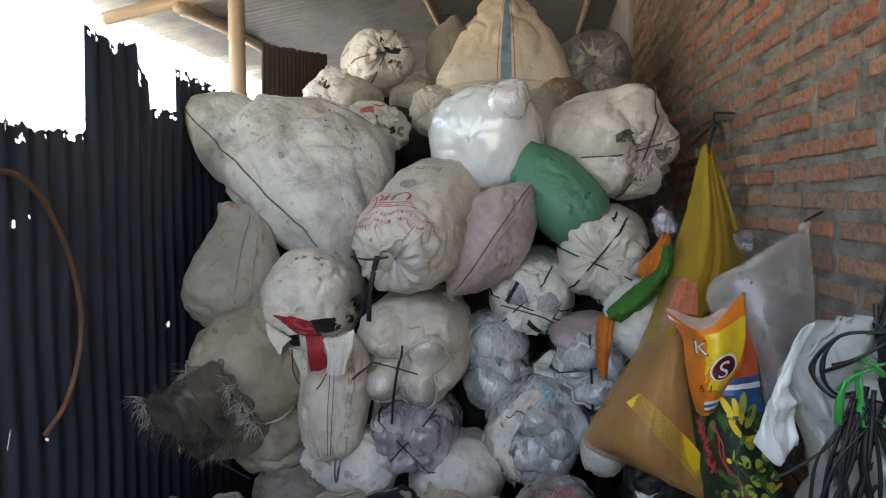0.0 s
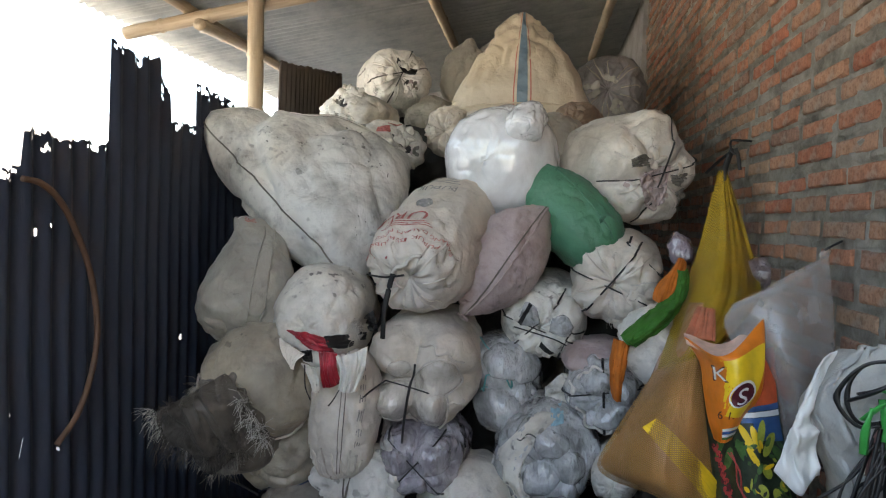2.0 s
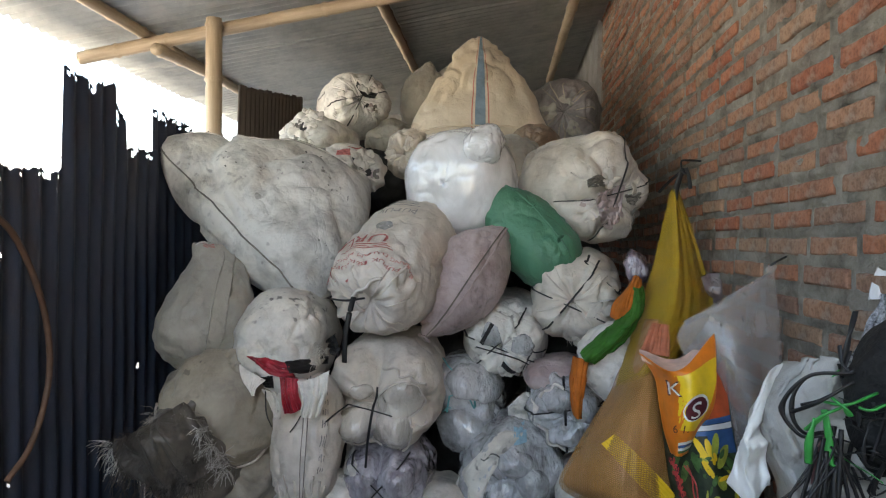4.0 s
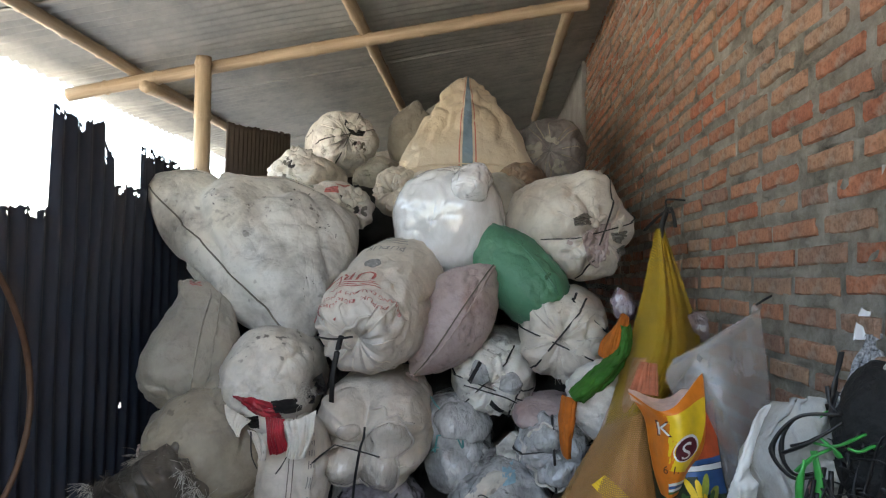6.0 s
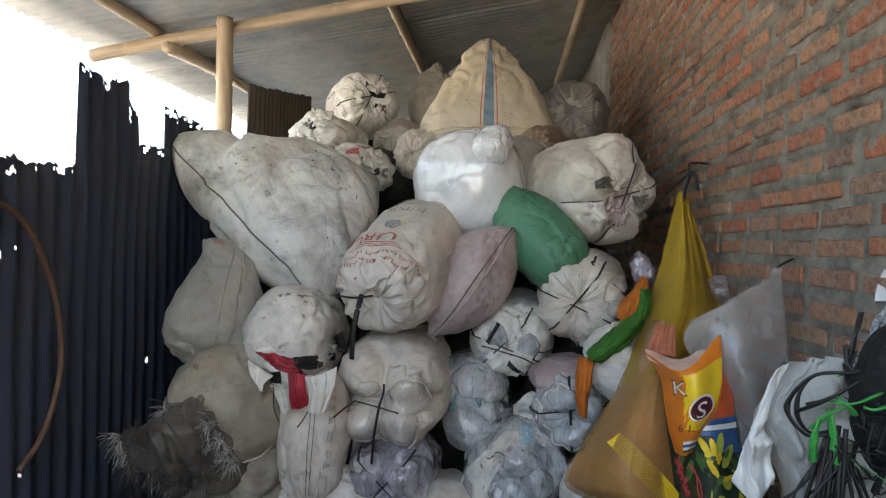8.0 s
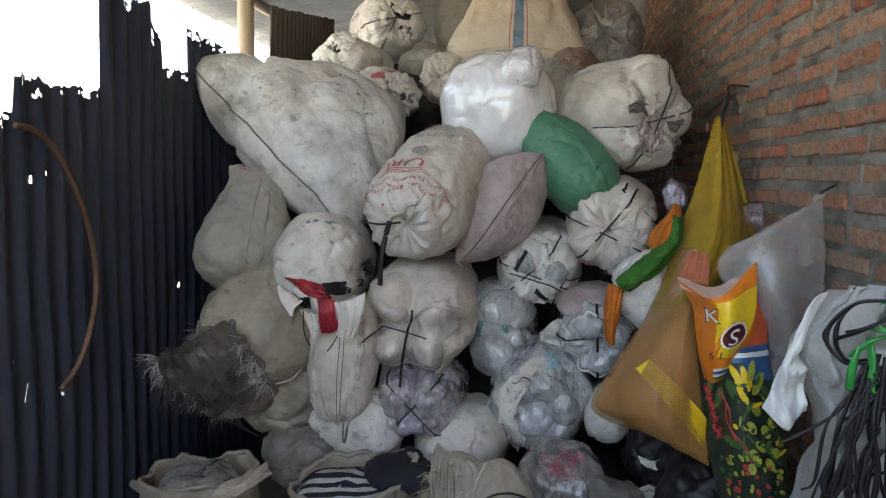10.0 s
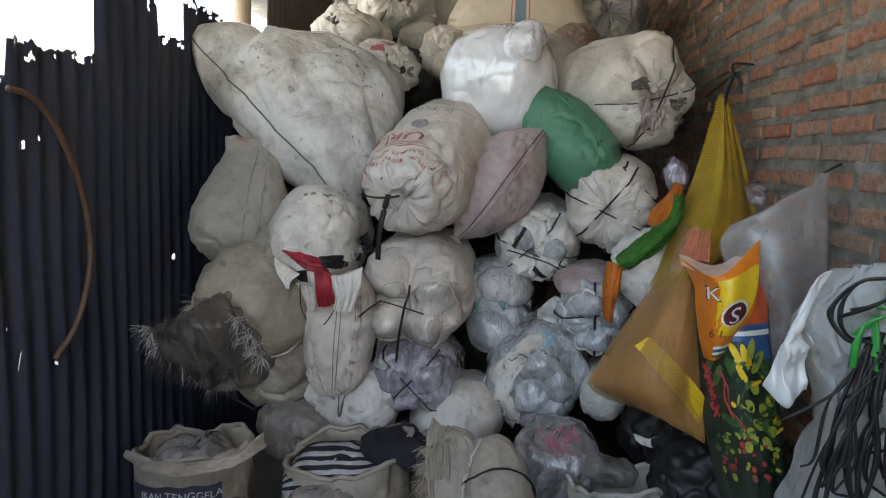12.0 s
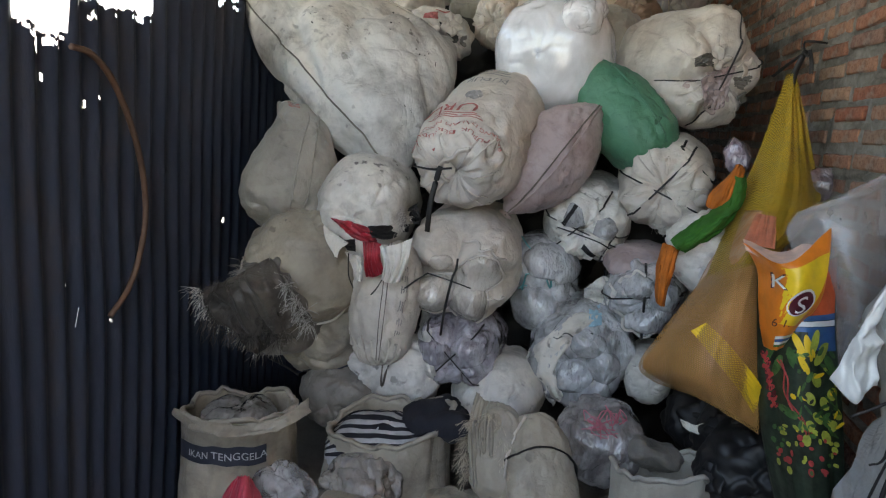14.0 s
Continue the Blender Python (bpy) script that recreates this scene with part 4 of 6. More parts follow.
# crossed cords, gathered mouths and plastic bulges
def bubble(key, dx, dz, w, h, mat, rim=None, rise=0.035, spin=0.0, seed=1, name="film_bulge"):
    """A bulge of film swelling out of a tear in a sack's end, at an offset from the tie, with the torn edge round it."""
    ob, sh = SHAPES[key]
    pts = np.array([p for p in sh.mesh(40, 56)[0] if p.y < sh.mid.y + 0.02])
    cs, sn = math.cos(radians(spin)), math.sin(radians(spin))

    def at(r, a, up):
        e = r * (1 + 0.22 * noise.noise(Vector((math.cos(a) * 1.3, math.sin(a) * 1.3, seed * 3.3))))
        u, v = e * w / 2 * math.cos(a), e * h / 2 * math.sin(a)
        x, z = sh.a.x + dx + u * cs - v * sn, sh.a.z + dz + u * sn + v * cs
        d = (pts[:, 0] - x) ** 2 + (pts[:, 2] - z) ** 2
        k = np.argsort(d)[:60]
        g = np.exp(-(d[k] - d[k][0]) / 0.0006) * np.exp(-np.maximum(0, pts[k, 1] - pts[k, 1].min() - 0.05) / 0.02)
        y = float((pts[k, 1] * g).sum() / g.sum())
        return Vector((x, y - up, z))
    rings, cols, verts = 10, 32, []
    for i in range(rings + 1):
        r = max(0.02, i / rings)
        for j in range(cols):
            a = 2 * math.pi * j / cols
            pucker = 0.05 * math.sin(7 * a + seed) * r * r * (1 - r) * 4
            verts.append(at(r, a, rise * (max(0.0, 1 - r * r) ** 0.6 + pucker) + 0.004 * (r < 0.99) - 0.006 * (r > 0.99)))
    faces = grid_faces(rings + 1, cols, True) + [tuple(reversed(range(cols)))]
    part(name, verts, [tuple(reversed(f)) for f in faces], mat, ob, "taut clear film swelling from a tear")
    if rim:
        edge = [at(1.0, 2 * math.pi * j / 40, 0.007) for j in range(41)]
        part("torn_edge", *tube_mesh(edge, 0.0045, 6, 0.8), rim, ob)


for k, (dx, dz, w, h, sp) in enumerate(((-0.055, 0.044, 0.095, 0.060, 15), (0.078, 0.014, 0.190, 0.135, 25), (-0.080, -0.075, 0.190, 0.150, 20), (0.052, -0.095, 0.145, 0.175, -12))):
    bubble("four", dx, dz, w, h, CLOUDY, CREAM if k else None, (0.016, 0.034, 0.042, 0.042)[k], sp, 3 + k)
for k, (dx, dz, w, h) in enumerate(((-0.07, 0.01, 0.13, 0.10), (0.06, 0.025, 0.14, 0.12), (0.0, -0.075, 0.13, 0.08))):
    bubble("lilac", dx, dz, w, h, LILAC, None, 0.035, 12 * k, 23 + k)
for k, (dx, dz, w, h) in enumerate(((0.03, 0.10, 0.13, 0.11), (0.10, 0.02, 0.13, 0.12), (0.0, -0.03, 0.15, 0.13), (0.08, -0.09, 0.14, 0.12))):
    bubble("big_low", dx, dz, w, h, FILM, None, 0.032, 25 * k, 33 + k)
for k, (dx, dz, w, h) in enumerate(((-0.03, 0.055, 0.13, 0.10), (0.06, 0.03, 0.12, 0.12), (0.03, -0.06, 0.15, 0.11))):
    bubble("flap", dx, dz, w, h, FILM, None, 0.03, 20 * k, 43 + k)
for k, (dx, dz, w, h) in enumerate(((0.02, 0.115, 0.20, 0.14), (0.085, 0.09, 0.12, 0.12), (-0.02, -0.075, 0.20, 0.20))):
    bubble("twin", dx, dz, w, h, FILM, None, 0.045, 15 * k, 53 + k)
ob = SHAPES["four"][0]
for pts in (((0.014, 0.075), (0.012, 0.04), (0.0, 0.0), (-0.018, -0.11), (-0.030, -0.21)), ((0.066, -0.022), (0.0, -0.004), (-0.085, 0.013))):
    rope(ob, [(-0.362 + x, 2.168 + 0.9 * (x * x + z * z), 1.088 + z) for x, z in pts], BLACK, 0.0045)
rope(ob, [(-0.447, 2.175, 1.101), (-0.50, 2.160, 1.060), (-0.545, 2.150, 1.015), (-0.582, 2.150, 0.992)], BLACK, 0.009, "strap", flat=0.3)
cord("four", [(-45, 20), (-58, 40), (-62, 60), (-55, 85)], CREAM, 0.006, "torn_edge", flat=0.8)
cord("four", [(-45, 340), (-60, 330), (-64, 300), (-50, 280)], CREAM, 0.006, "torn_edge", flat=0.8)

bridge("black_tied", 165, 335)
bridge("black_tied", 60, 215)
rope(SHAPES["black_tied"][0], [(-0.030, 2.470, 1.262), (0.050, 2.445, 1.245), (0.120, 2.450, 1.225), (0.165, 2.480, 1.200)], BLACK, 0.0042)
bridge("black_tied", 350, 300, phi=-55, tail=((0.0, -0.02, -0.07), (0.01, -0.01, -0.10)))
ruffle("black_tied", (-66, 280), 0.035, WHITE, 43, petals=4)
soft_on("black_tied", "film_window", FILM, [[(-0.012, 2.500, 1.300), (0.012, 2.500, 1.352), (0.050, 2.500, 1.335)], [(-0.008, 2.500, 1.262), (0.030, 2.500, 1.262), (0.070, 2.500, 1.268)]], "grey film in a tear", seed=51)
soft_on("black_tied", "film_window", FILM, [[(0.110, 2.500, 1.296), (0.156, 2.500, 1.311), (0.190, 2.500, 1.270)], [(0.100, 2.500, 1.246), (0.147, 2.500, 1.226), (0.180, 2.500, 1.228)]], "grey film in a tear", seed=52)
# thin black strips lie on the end beside the film windows
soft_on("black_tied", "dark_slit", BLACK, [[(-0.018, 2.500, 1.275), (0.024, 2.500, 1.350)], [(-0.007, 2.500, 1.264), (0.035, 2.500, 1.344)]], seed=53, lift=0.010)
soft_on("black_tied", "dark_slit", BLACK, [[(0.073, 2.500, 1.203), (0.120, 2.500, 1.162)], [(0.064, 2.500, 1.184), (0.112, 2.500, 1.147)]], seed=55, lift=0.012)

bridge("cream_tied", 60, 225, r=0.005)
bridge("cream_tied", 170, 330, r=0.005)
bridge("cream_tied", 75, 10, r=0.005, phi=-40)
ruffle("cream_tied", (-60, 340), 0.055, CREAM, 44, petals=4)
ruffle("cream_tied", (-48, 280), 0.04, CREAM, 45, petals=5)
fringe(SHAPES["cream_tied"][0], [SHAPES["cream_tied"][1].point(radians(-50), radians(t)) for t in (255, 265, 275, 285)], STRING, 0.04, 6, 3)

bridge("big_right", 80, 265, r=0.004, phi=-70)
bridge("big_right", 190, 20, r=0.004, phi=-72)
for k, (a, t, sz, mt) in enumerate(((-74, 20, 0.05, CREAM), (-76, 200, 0.06, PINK), (-72, 275, 0.06, PINK), (-78, 110, 0.05, CREAM), (-66, 325, 0.04, DIRTY))):
    ruffle("big_right", (a, t), sz, mt, 60 + k, "mouth_fold", 4, 1.3)
soft_on("big_right", "stained_mouth", PINK, [[(0.420, 2.600, 1.832), (0.485, 2.600, 1.877), (0.540, 2.600, 1.889)], [(0.431, 2.600, 1.776), (0.485, 2.600, 1.799), (0.529, 2.600, 1.811)], [(0.453, 2.600, 1.732), (0.490, 2.600, 1.729), (0.518, 2.600, 1.744)]], "stained inside of the gathered mouth", lift=0.012, fold=0.022, pleats=8, seed=107)
# dark sheets laid over the mouth stand for shade in its gaps
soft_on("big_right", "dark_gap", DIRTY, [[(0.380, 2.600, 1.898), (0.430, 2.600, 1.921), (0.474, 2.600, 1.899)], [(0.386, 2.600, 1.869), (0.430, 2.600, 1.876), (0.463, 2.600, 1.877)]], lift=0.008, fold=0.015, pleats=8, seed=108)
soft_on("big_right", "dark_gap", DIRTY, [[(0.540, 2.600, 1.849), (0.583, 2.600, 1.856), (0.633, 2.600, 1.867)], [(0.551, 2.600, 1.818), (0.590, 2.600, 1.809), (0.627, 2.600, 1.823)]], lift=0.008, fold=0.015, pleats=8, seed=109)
ruffle("big_right", (-25, 85), 0.02, CREAM, 68, "corner", 3)

for key, mt, sz in (("top", WHITE, 0.06), ("crump", WHITE, 0.09), ("redprint", WHITE, 0.06), ("grey_top", GREY, 0.06), ("brown", BROWN, 0.05), ("cream_a", CREAM, 0.04)):
    for k in range(3):
        ruffle(key, (-76 + 5 * k, 70 + 115 * k), sz * (1 - 0.15 * k), mt, 70 + 3 * k, petals=5)
for k in range(4):
    ruffle("crump", (-45 + 12 * k, 60 + 30 * k), 0.055, WHITE, 90 + k, "mouth_fold", 5)
for key, th in (("top", 300), ("redprint", 320), ("crump", 60)):
    for k in range(3):
        ruffle(key, (-80 + 4 * k, th + 14 * k), 0.024, (BLACK, PINK, DIRTY)[k], 100 + k, "dark_scrap", 3)
soft_on("redprint", "red_print", INK_RED, [[(-0.700, 3.000, 2.068), (-0.642, 3.000, 2.078)], [(-0.700, 3.000, 2.046), (-0.636, 3.000, 2.047)]], seed=104)
soft_on("redprint", "dark_stain", BLACK, [[(-0.630, 3.000, 2.036), (-0.582, 3.000, 2.010), (-0.550, 3.000, 1.984)], [(-0.624, 3.000, 2.015), (-0.587, 3.000, 1.984), (-0.560, 3.000, 1.963)]], seed=105, fold=0.012)
soft_on("top", "dark_fold", BLACK, [[(-0.748, 3.600, 2.534), (-0.709, 3.600, 2.489), (-0.642, 3.600, 2.477)], [(-0.754, 3.600, 2.509), (-0.715, 3.600, 2.458), (-0.657, 3.600, 2.451)]], seed=106, fold=0.015)
bridge("top", 70, 250, r=0.004)
bridge("top", 20, 190, r=0.004)
for k in range(6):
    patch(SHAPES["top"][0], on_sack("top", -50 + 3 * k, 205 + 3 * k), 0, 0, 0.05, 0.006, INK_GREY, "print_bar")
    patch(SHAPES["top"][0], on_sack("top", -20 + 4 * k, 170), 0, 0, 0.012, 0.06, INK_GREY, "print_bar")
patch(SHAPES["redprint"][0], on_sack("redprint", -50, 95), 0, 0, 0.07, 0.03, INK_RED, "print_bar")

ruffle("shiny", (-30, 75), 0.035, GLOSSY, 120, "knot", 5)
for key, mt, n in (("top", WHITE, 11), ("cream_tied", CREAM, 13), ("urea", CREAM, 11), ("grey_top", DINGY, 13), ("cream_a", CREAM, 9), ("big_right", CREAM, 11)):
    for k in range(n):
        th = 360 * k / n + 9 * math.sin(k * 2.3)
        cord(key, [(-80, th), (-62, th + 4), (-44 + 9 * math.sin(k * 1.7), th + 2)], mt, 0.0045, "gather", 14, flat=0.7, lift=-0.001)
# plastic bundles
cord("twin", [(-20, 100), (-60, 80), (-80, 10), (-60, 280), (-25, 265)], TEAL, 0.005, "string")
cord("twin", [(-20, 175), (-60, 170), (-80, 150)], TEAL, 0.004, "string")
bridge("flap", 95, 270, r=0.005)
bridge("flap", 20, 180, r=0.005)
soft_on("flap", "wrap", WHITE, [[(0.091, 2.320, 1.047), (0.151, 2.280, 1.092), (0.201, 2.270, 1.068)], [(0.103, 2.320, 0.965), (0.157, 2.270, 1.004), (0.190, 2.270, 1.027)], [(0.145, 2.320, 0.923), (0.173, 2.290, 0.943), (0.190, 2.290, 0.971)]], "white sacking flap", fold=0.008, seed=15)
cord("flap", [(-60, 95), (-56, 120), (-58, 150)], WHITE, 0.007, "torn_edge", flat=0.8)
cord("flap", [(-60, 200), (-52, 240), (-58, 290)], WHITE, 0.006, "torn_edge", flat=0.8)
part("wrap", *Shape((0.255, 2.43, 1.145), (0.33, 2.80, 1.15), 0.13, 0.065, ends=("round", "round"), seed=16, lump=0.1).mesh(40, 56), PINK, SHAPES["flap"][0], "pinkish sacking behind the film")
bridge("lilac", 130, 310, r=0.004)
bridge("lilac", 55, 235, r=0.004)
soft_on("lilac", "wrap", WHITE, [[(-0.497, 2.300, 0.918), (-0.423, 2.250, 0.887)], [(-0.489, 2.300, 0.812), (-0.417, 2.240, 0.807)], [(-0.426, 2.300, 0.710), (-0.386, 2.260, 0.718)]], "white sacking edge", fold=0.01, seed=17)
soft_on("big_low", "wrap", WHITE, [[(-0.066, 2.420, 0.835), (0.053, 2.250, 0.960), (0.160, 2.280, 0.971)], [(-0.102, 2.420, 0.721), (-0.007, 2.240, 0.835), (0.085, 2.200, 0.918)], [(-0.030, 2.380, 0.632), (0.002, 2.260, 0.694), (0.017, 2.220, 0.783)], [(0.027, 2.360, 0.580), (0.046, 2.280, 0.627), (0.053, 2.250, 0.672)]], "white sacking round the plastic", fold=0.012, seed=18)
soft_on("big_low", "blue_tape", SKYBLUE, [[(0.113, 2.200, 0.983), (0.161, 2.200, 0.992)], [(0.115, 2.170, 0.939), (0.159, 2.170, 0.949)]], fold=0.004, seed=19)
cord("big_low", [(-55, 130), (-62, 110), (-58, 75)], BLACK, 0.005)

# upright printed sack: seams and worn vertical writing
ob, sh = SHAPES["upright"]
for k in range(9):
    th = 30 + 15 * k
    cord("upright", [(-82, 90 + (th - 90) * 0.8), (-62, th), (-35 + 6 * (k % 3), th + 3)], CREAM, 0.005, "crease", 20, flat=0.6, lift=0.0)
for th in (84, 78):
    cord("upright", [(-58, th), (-20, th), (40, th), (75, th)], THREAD, 0.0014, "seam", 40, flat=1, lift=0.002)
for k in range(7):
    for e in range(3):
        patch(ob, on_sack("upright", 36 - 9 * k, 56 - 4 * e), 0, 0, 0.004, 0.022 - 0.004 * ((k + e) % 3), INK_GREY, "print_bar", n=3)
for th in (60, 78, 250, 300):
    cord("grey_left", [(-60, th), (0, th + 4), (60, th)], GREY, 0.003, "crease", 30, flat=0.6)
for k in range(3):
    patch(SHAPES["grey_left"][0], on_sack("grey_left", 72 - 3 * k, 98), 0, 0, 0.06, 0.006, INK_RED, "print_bar")
ruffle("grey_left", (86, 120), 0.03, WHITE, 23, petals=4)
cord("left_mid", [(-10, 335), (-45, 300), (-60, 280), (-55, 250)], CREAM, 0.006, "hem", 40, flat=0.7)
cord("left_mid", [(-15, 200), (-40, 180), (-60, 150)], CREAM, 0.004, "crease", 30, flat=0.7)

# frayed mouth of the dirty sack
ob, sh = SHAPES["frayed"]
pts = [sh.point(radians(-58 + 8 * math.sin(t * 0.05)), radians(t)) for t in range(0, 360, 9)]
fringe(ob, pts, plain("frayed_thread", (0.30, 0.28, 0.25), 0.8), 0.055, 14, 5)
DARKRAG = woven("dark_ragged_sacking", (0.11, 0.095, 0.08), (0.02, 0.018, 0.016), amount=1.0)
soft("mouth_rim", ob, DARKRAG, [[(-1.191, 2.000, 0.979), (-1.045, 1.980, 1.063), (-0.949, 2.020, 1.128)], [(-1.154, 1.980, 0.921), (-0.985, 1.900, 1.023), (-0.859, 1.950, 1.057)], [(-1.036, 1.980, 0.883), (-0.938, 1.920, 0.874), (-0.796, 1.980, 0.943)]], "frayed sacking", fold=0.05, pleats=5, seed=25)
random.seed(58)
fringe(ob, [(random.uniform(-1.13, -0.84), random.uniform(1.91, 1.95), random.uniform(0.87, 1.06)) for _ in range(70)], plain("dark_thread", (0.09, 0.08, 0.07), 0.9), 0.045, 6, 12, "loose_threads")
fringe(ob, [(-1.185, 1.990, 0.992), (-1.163, 1.980, 0.968), (-1.144, 1.980, 0.941), (-1.104, 1.980, 0.931), (-1.065, 1.980, 0.919)], STRING, 0.06, 12, 6)
fringe(ob, [(-0.846, 1.940, 1.061), (-0.822, 1.950, 1.014), (-0.801, 1.970, 0.974), (-0.786, 1.980, 0.935)], STRING, 0.06, 14, 7)
# dark sheet before the sack puts in the shade of its hollow mouth
soft_on("frayed", "dark_cavity", plain("hollow_shade", (0.035, 0.03, 0.026), 0.9, 0.7, 30, 0.6), [[(-1.110, 1.990, 0.998), (-1.022, 1.990, 1.034), (-0.925, 1.990, 1.070)], [(-1.100, 1.990, 0.932), (-1.012, 1.990, 0.921), (-0.877, 1.990, 0.971)], [(-1.012, 1.990, 0.824), (-0.963, 1.990, 0.810), (-0.885, 1.990, 0.875)]], "dark sheet for the shaded hollow of the frayed mouth", lift=0.05, fold=0.03, pleats=7, seed=27)
rope(SHAPES["left_low"][0], [(-0.966, 2.080, 0.758), (-0.896, 2.060, 0.742), (-0.849, 2.070, 0.713)], BLACK, 0.008, "strap", flat=0.4)
soft_on("left_low", "blue_cloth", BLUE, [[(-0.953, 2.120, 0.662), (-0.821, 2.050, 0.687), (-0.721, 2.100, 0.724)], [(-0.952, 2.120, 0.616), (-0.820, 2.050, 0.647), (-0.716, 2.100, 0.678)]], "dark blue cloth strip", fold=0.01, seed=26)
cord("low_fold", [(0, 100), (2, 60), (-4, 0), (2, 300)], THREAD, 0.004, "crease", 30)
patch(SHAPES["low_white"][0], on_sack("low_white", -55, 300), 0, 0, 0.09, 0.04, INK_GREY, "dark_patch", True)
cord("low_white", [(-50, 310), (-62, 300), (-62, 270), (-52, 265)], BLACK, 0.004)


# ==== open bags on the floor in front of the heap ====
def open_bag(name, label, mat, centre, rx, ry, seed, tilt=(0, 0), group="open bags on the floor", collar=0.03, deep=0.16, category="bag"):
    """A standing sack with its mouth open: a wall from floor to rim, a rolled rim and an inner side."""
    ob = thing(name, label, category, group)
    cx, cy, cz = centre
    prof = [(0.80, 0.0), (0.98, 0.06), (1.10, 0.25), (1.08, 0.5), (1.02, 0.72), (0.99, 0.88), (1.0, 0.97), (0.985, 1.0), (0.95, 0.985), (0.93, 0.9), (0.9, 1 - deep / cz), (0.0, 1 - deep / cz - 0.02)]
    rows, cols, verts = [], 96, []
    for k in range(len(prof) - 1):
        for i in range(4):
            rows.append(tuple(a + (b - a) * i / 4 for a, b in zip(prof[k], prof[k + 1])))
    for r, h in rows:
        for j in range(cols):
            a = 2 * math.pi * j / cols
            c, s = math.cos(a), math.sin(a)
            n1 = noise.noise(Vector((c * 1.2, s * 1.2, seed + h)))
            n2 = noise.noise(Vector((c * 3.1, s * 3.1, seed + h * 2.5)))
            n3 = noise.noise(Vector((c * 6.5, s * 6.5, seed + h * 9)))
            k = r * (1 + 0.10 * n1 + 0.06 * n2 + 0.035 * n3)
            z = cz * h + (c * tilt[0] + s * tilt[1] + 0.03 * n1 + 0.018 * n2 + 0.012 * n3) * h
            verts.append((cx + rx * k * c, cy + ry * k * s, max(0.0, z)))
    part("body", verts, grid_faces(len(rows), cols, True), mat, ob)
    rim = [Vector(verts[28 * cols + j]) + Vector((0, 0, 0.006)) for j in range(cols)] 
    part("rim", *tube_mesh(rim + [rim[0]], collar * 0.35, 8, 0.8), mat, ob, "rolled rim")

    def front(x, y):
        a = -math.pi / 2 + x / rx
        h = 0.86 + y / cz
        c, s = math.cos(a), math.sin(a)
        n1 = noise.noise(Vector((c * 1.2, s * 1.2, seed + h)))
        n2 = noise.noise(Vector((c * 3.1, s * 3.1, seed + h * 2.5)))
        k = (1.03 + 0.02 * (0.86 - h)) * (1 + 0.10 * n1 + 0.06 * n2)
        return Vector((cx + (rx * k + 0.010) * c, cy + (ry * k + 0.010) * s, cz * h + (c * tilt[0] + s * tilt[1] + 0.03 * n1 + 0.018 * n2) * h))
    return ob, front


NAVY = plain("navy_print", (0.025, 0.03, 0.045), 0.6)
PALEINK = plain("pale_ink", (0.5, 0.5, 0.5), 0.6)
bag, front = open_bag("open_bag", "dirty cream feed sack, open, with a dark printed band", DINGY, (-1.007, 1.950, 0.630), 0.19, 0.16, 61, (0.02, -0.01))
band = patch(bag, front, 0.0, -0.012, 0.32, 0.062, NAVY, "printed_band", n=24)
lettering(band, lambda x, y: front(x + 0.035, y - 0.012) + Vector((0, -0.004, 0)), "IKAN TENGGELA", 0.034, PALEINK)
soft("folded_rim", bag, DINGY, [[(-1.214, 1.900, 0.606), (-0.987, 1.765, 0.652), (-0.809, 1.765, 0.693), (-0.743, 1.880, 0.722)], [(-1.197, 1.890, 0.570), (-0.979, 1.750, 0.619), (-0.802, 1.750, 0.662), (-0.729, 1.870, 0.682)]], "crumpled folded rim", fold=0.02, pleats=7, seed=62, thick=0.004)

part("filling", *Shape((-1.13, 1.93, 0.545), (-0.90, 1.99, 0.575), 0.12, 0.07, ends=("round", "round"), seed=63, lump=0.25, fold=0.12).mesh(44, 60), plastic_film("dusty_film", (0.34, 0.33, 0.31), mottle=(0.16, 0.15, 0.14)), bag, "dusty crumpled film in the open mouth")
bag, front = open_bag("open_bag", "pale woven bag, open, holding striped and black clothes", DINGY, (-0.502, 1.980, 0.644), 0.20, 0.16, 64, (0.035, 0.02))
STRIPE_D, STRIPE_L = plain("black_cloth", (0.012, 0.013, 0.02), 0.9), plain("white_cloth", (0.5, 0.5, 0.5), 0.9)
cloth = thing("striped_cloth", "crumpled black and white striped cloth in the open bag", "cloth")
a0 = Vector((-0.517, 1.960, 0.594))
dome = Shape(a0 + Vector((-0.17, -0.02, -0.06)), a0 + Vector((0.13, 0.03, 0.0)), 0.13, 0.085, ends=("round", "round"), seed=65, lump=0.1)
part("body", *dome.mesh(40, 48), STRIPE_L, cloth)
for k in range(11):
    verts = []
    for i in range(31):
        ph = radians(-70 + 140 * i / 30)
        for e in (-0.5, 0, 0.5):
            verts.append(dome.point(ph, radians(12 + 30 * k * 0.62 + e * 9 + 8 * math.sin(i * 0.2)), 0.004))
    part("stripe", verts, grid_faces(31, 3), STRIPE_D, cloth)
blackc = thing("black_cloth", "black cloth bundled in the open bag", "cloth")
a1 = Vector((-0.352, 2.000, 0.665))
part("body", *Shape(a1 + Vector((-0.09, 0, -0.03)), a1 + Vector((0.09, 0.05, 0.0)), 0.12, 0.045, ends=("round", "round"), seed=66, lump=0.3, fold=0.1).mesh(30, 40), STRIPE_D, blackc)

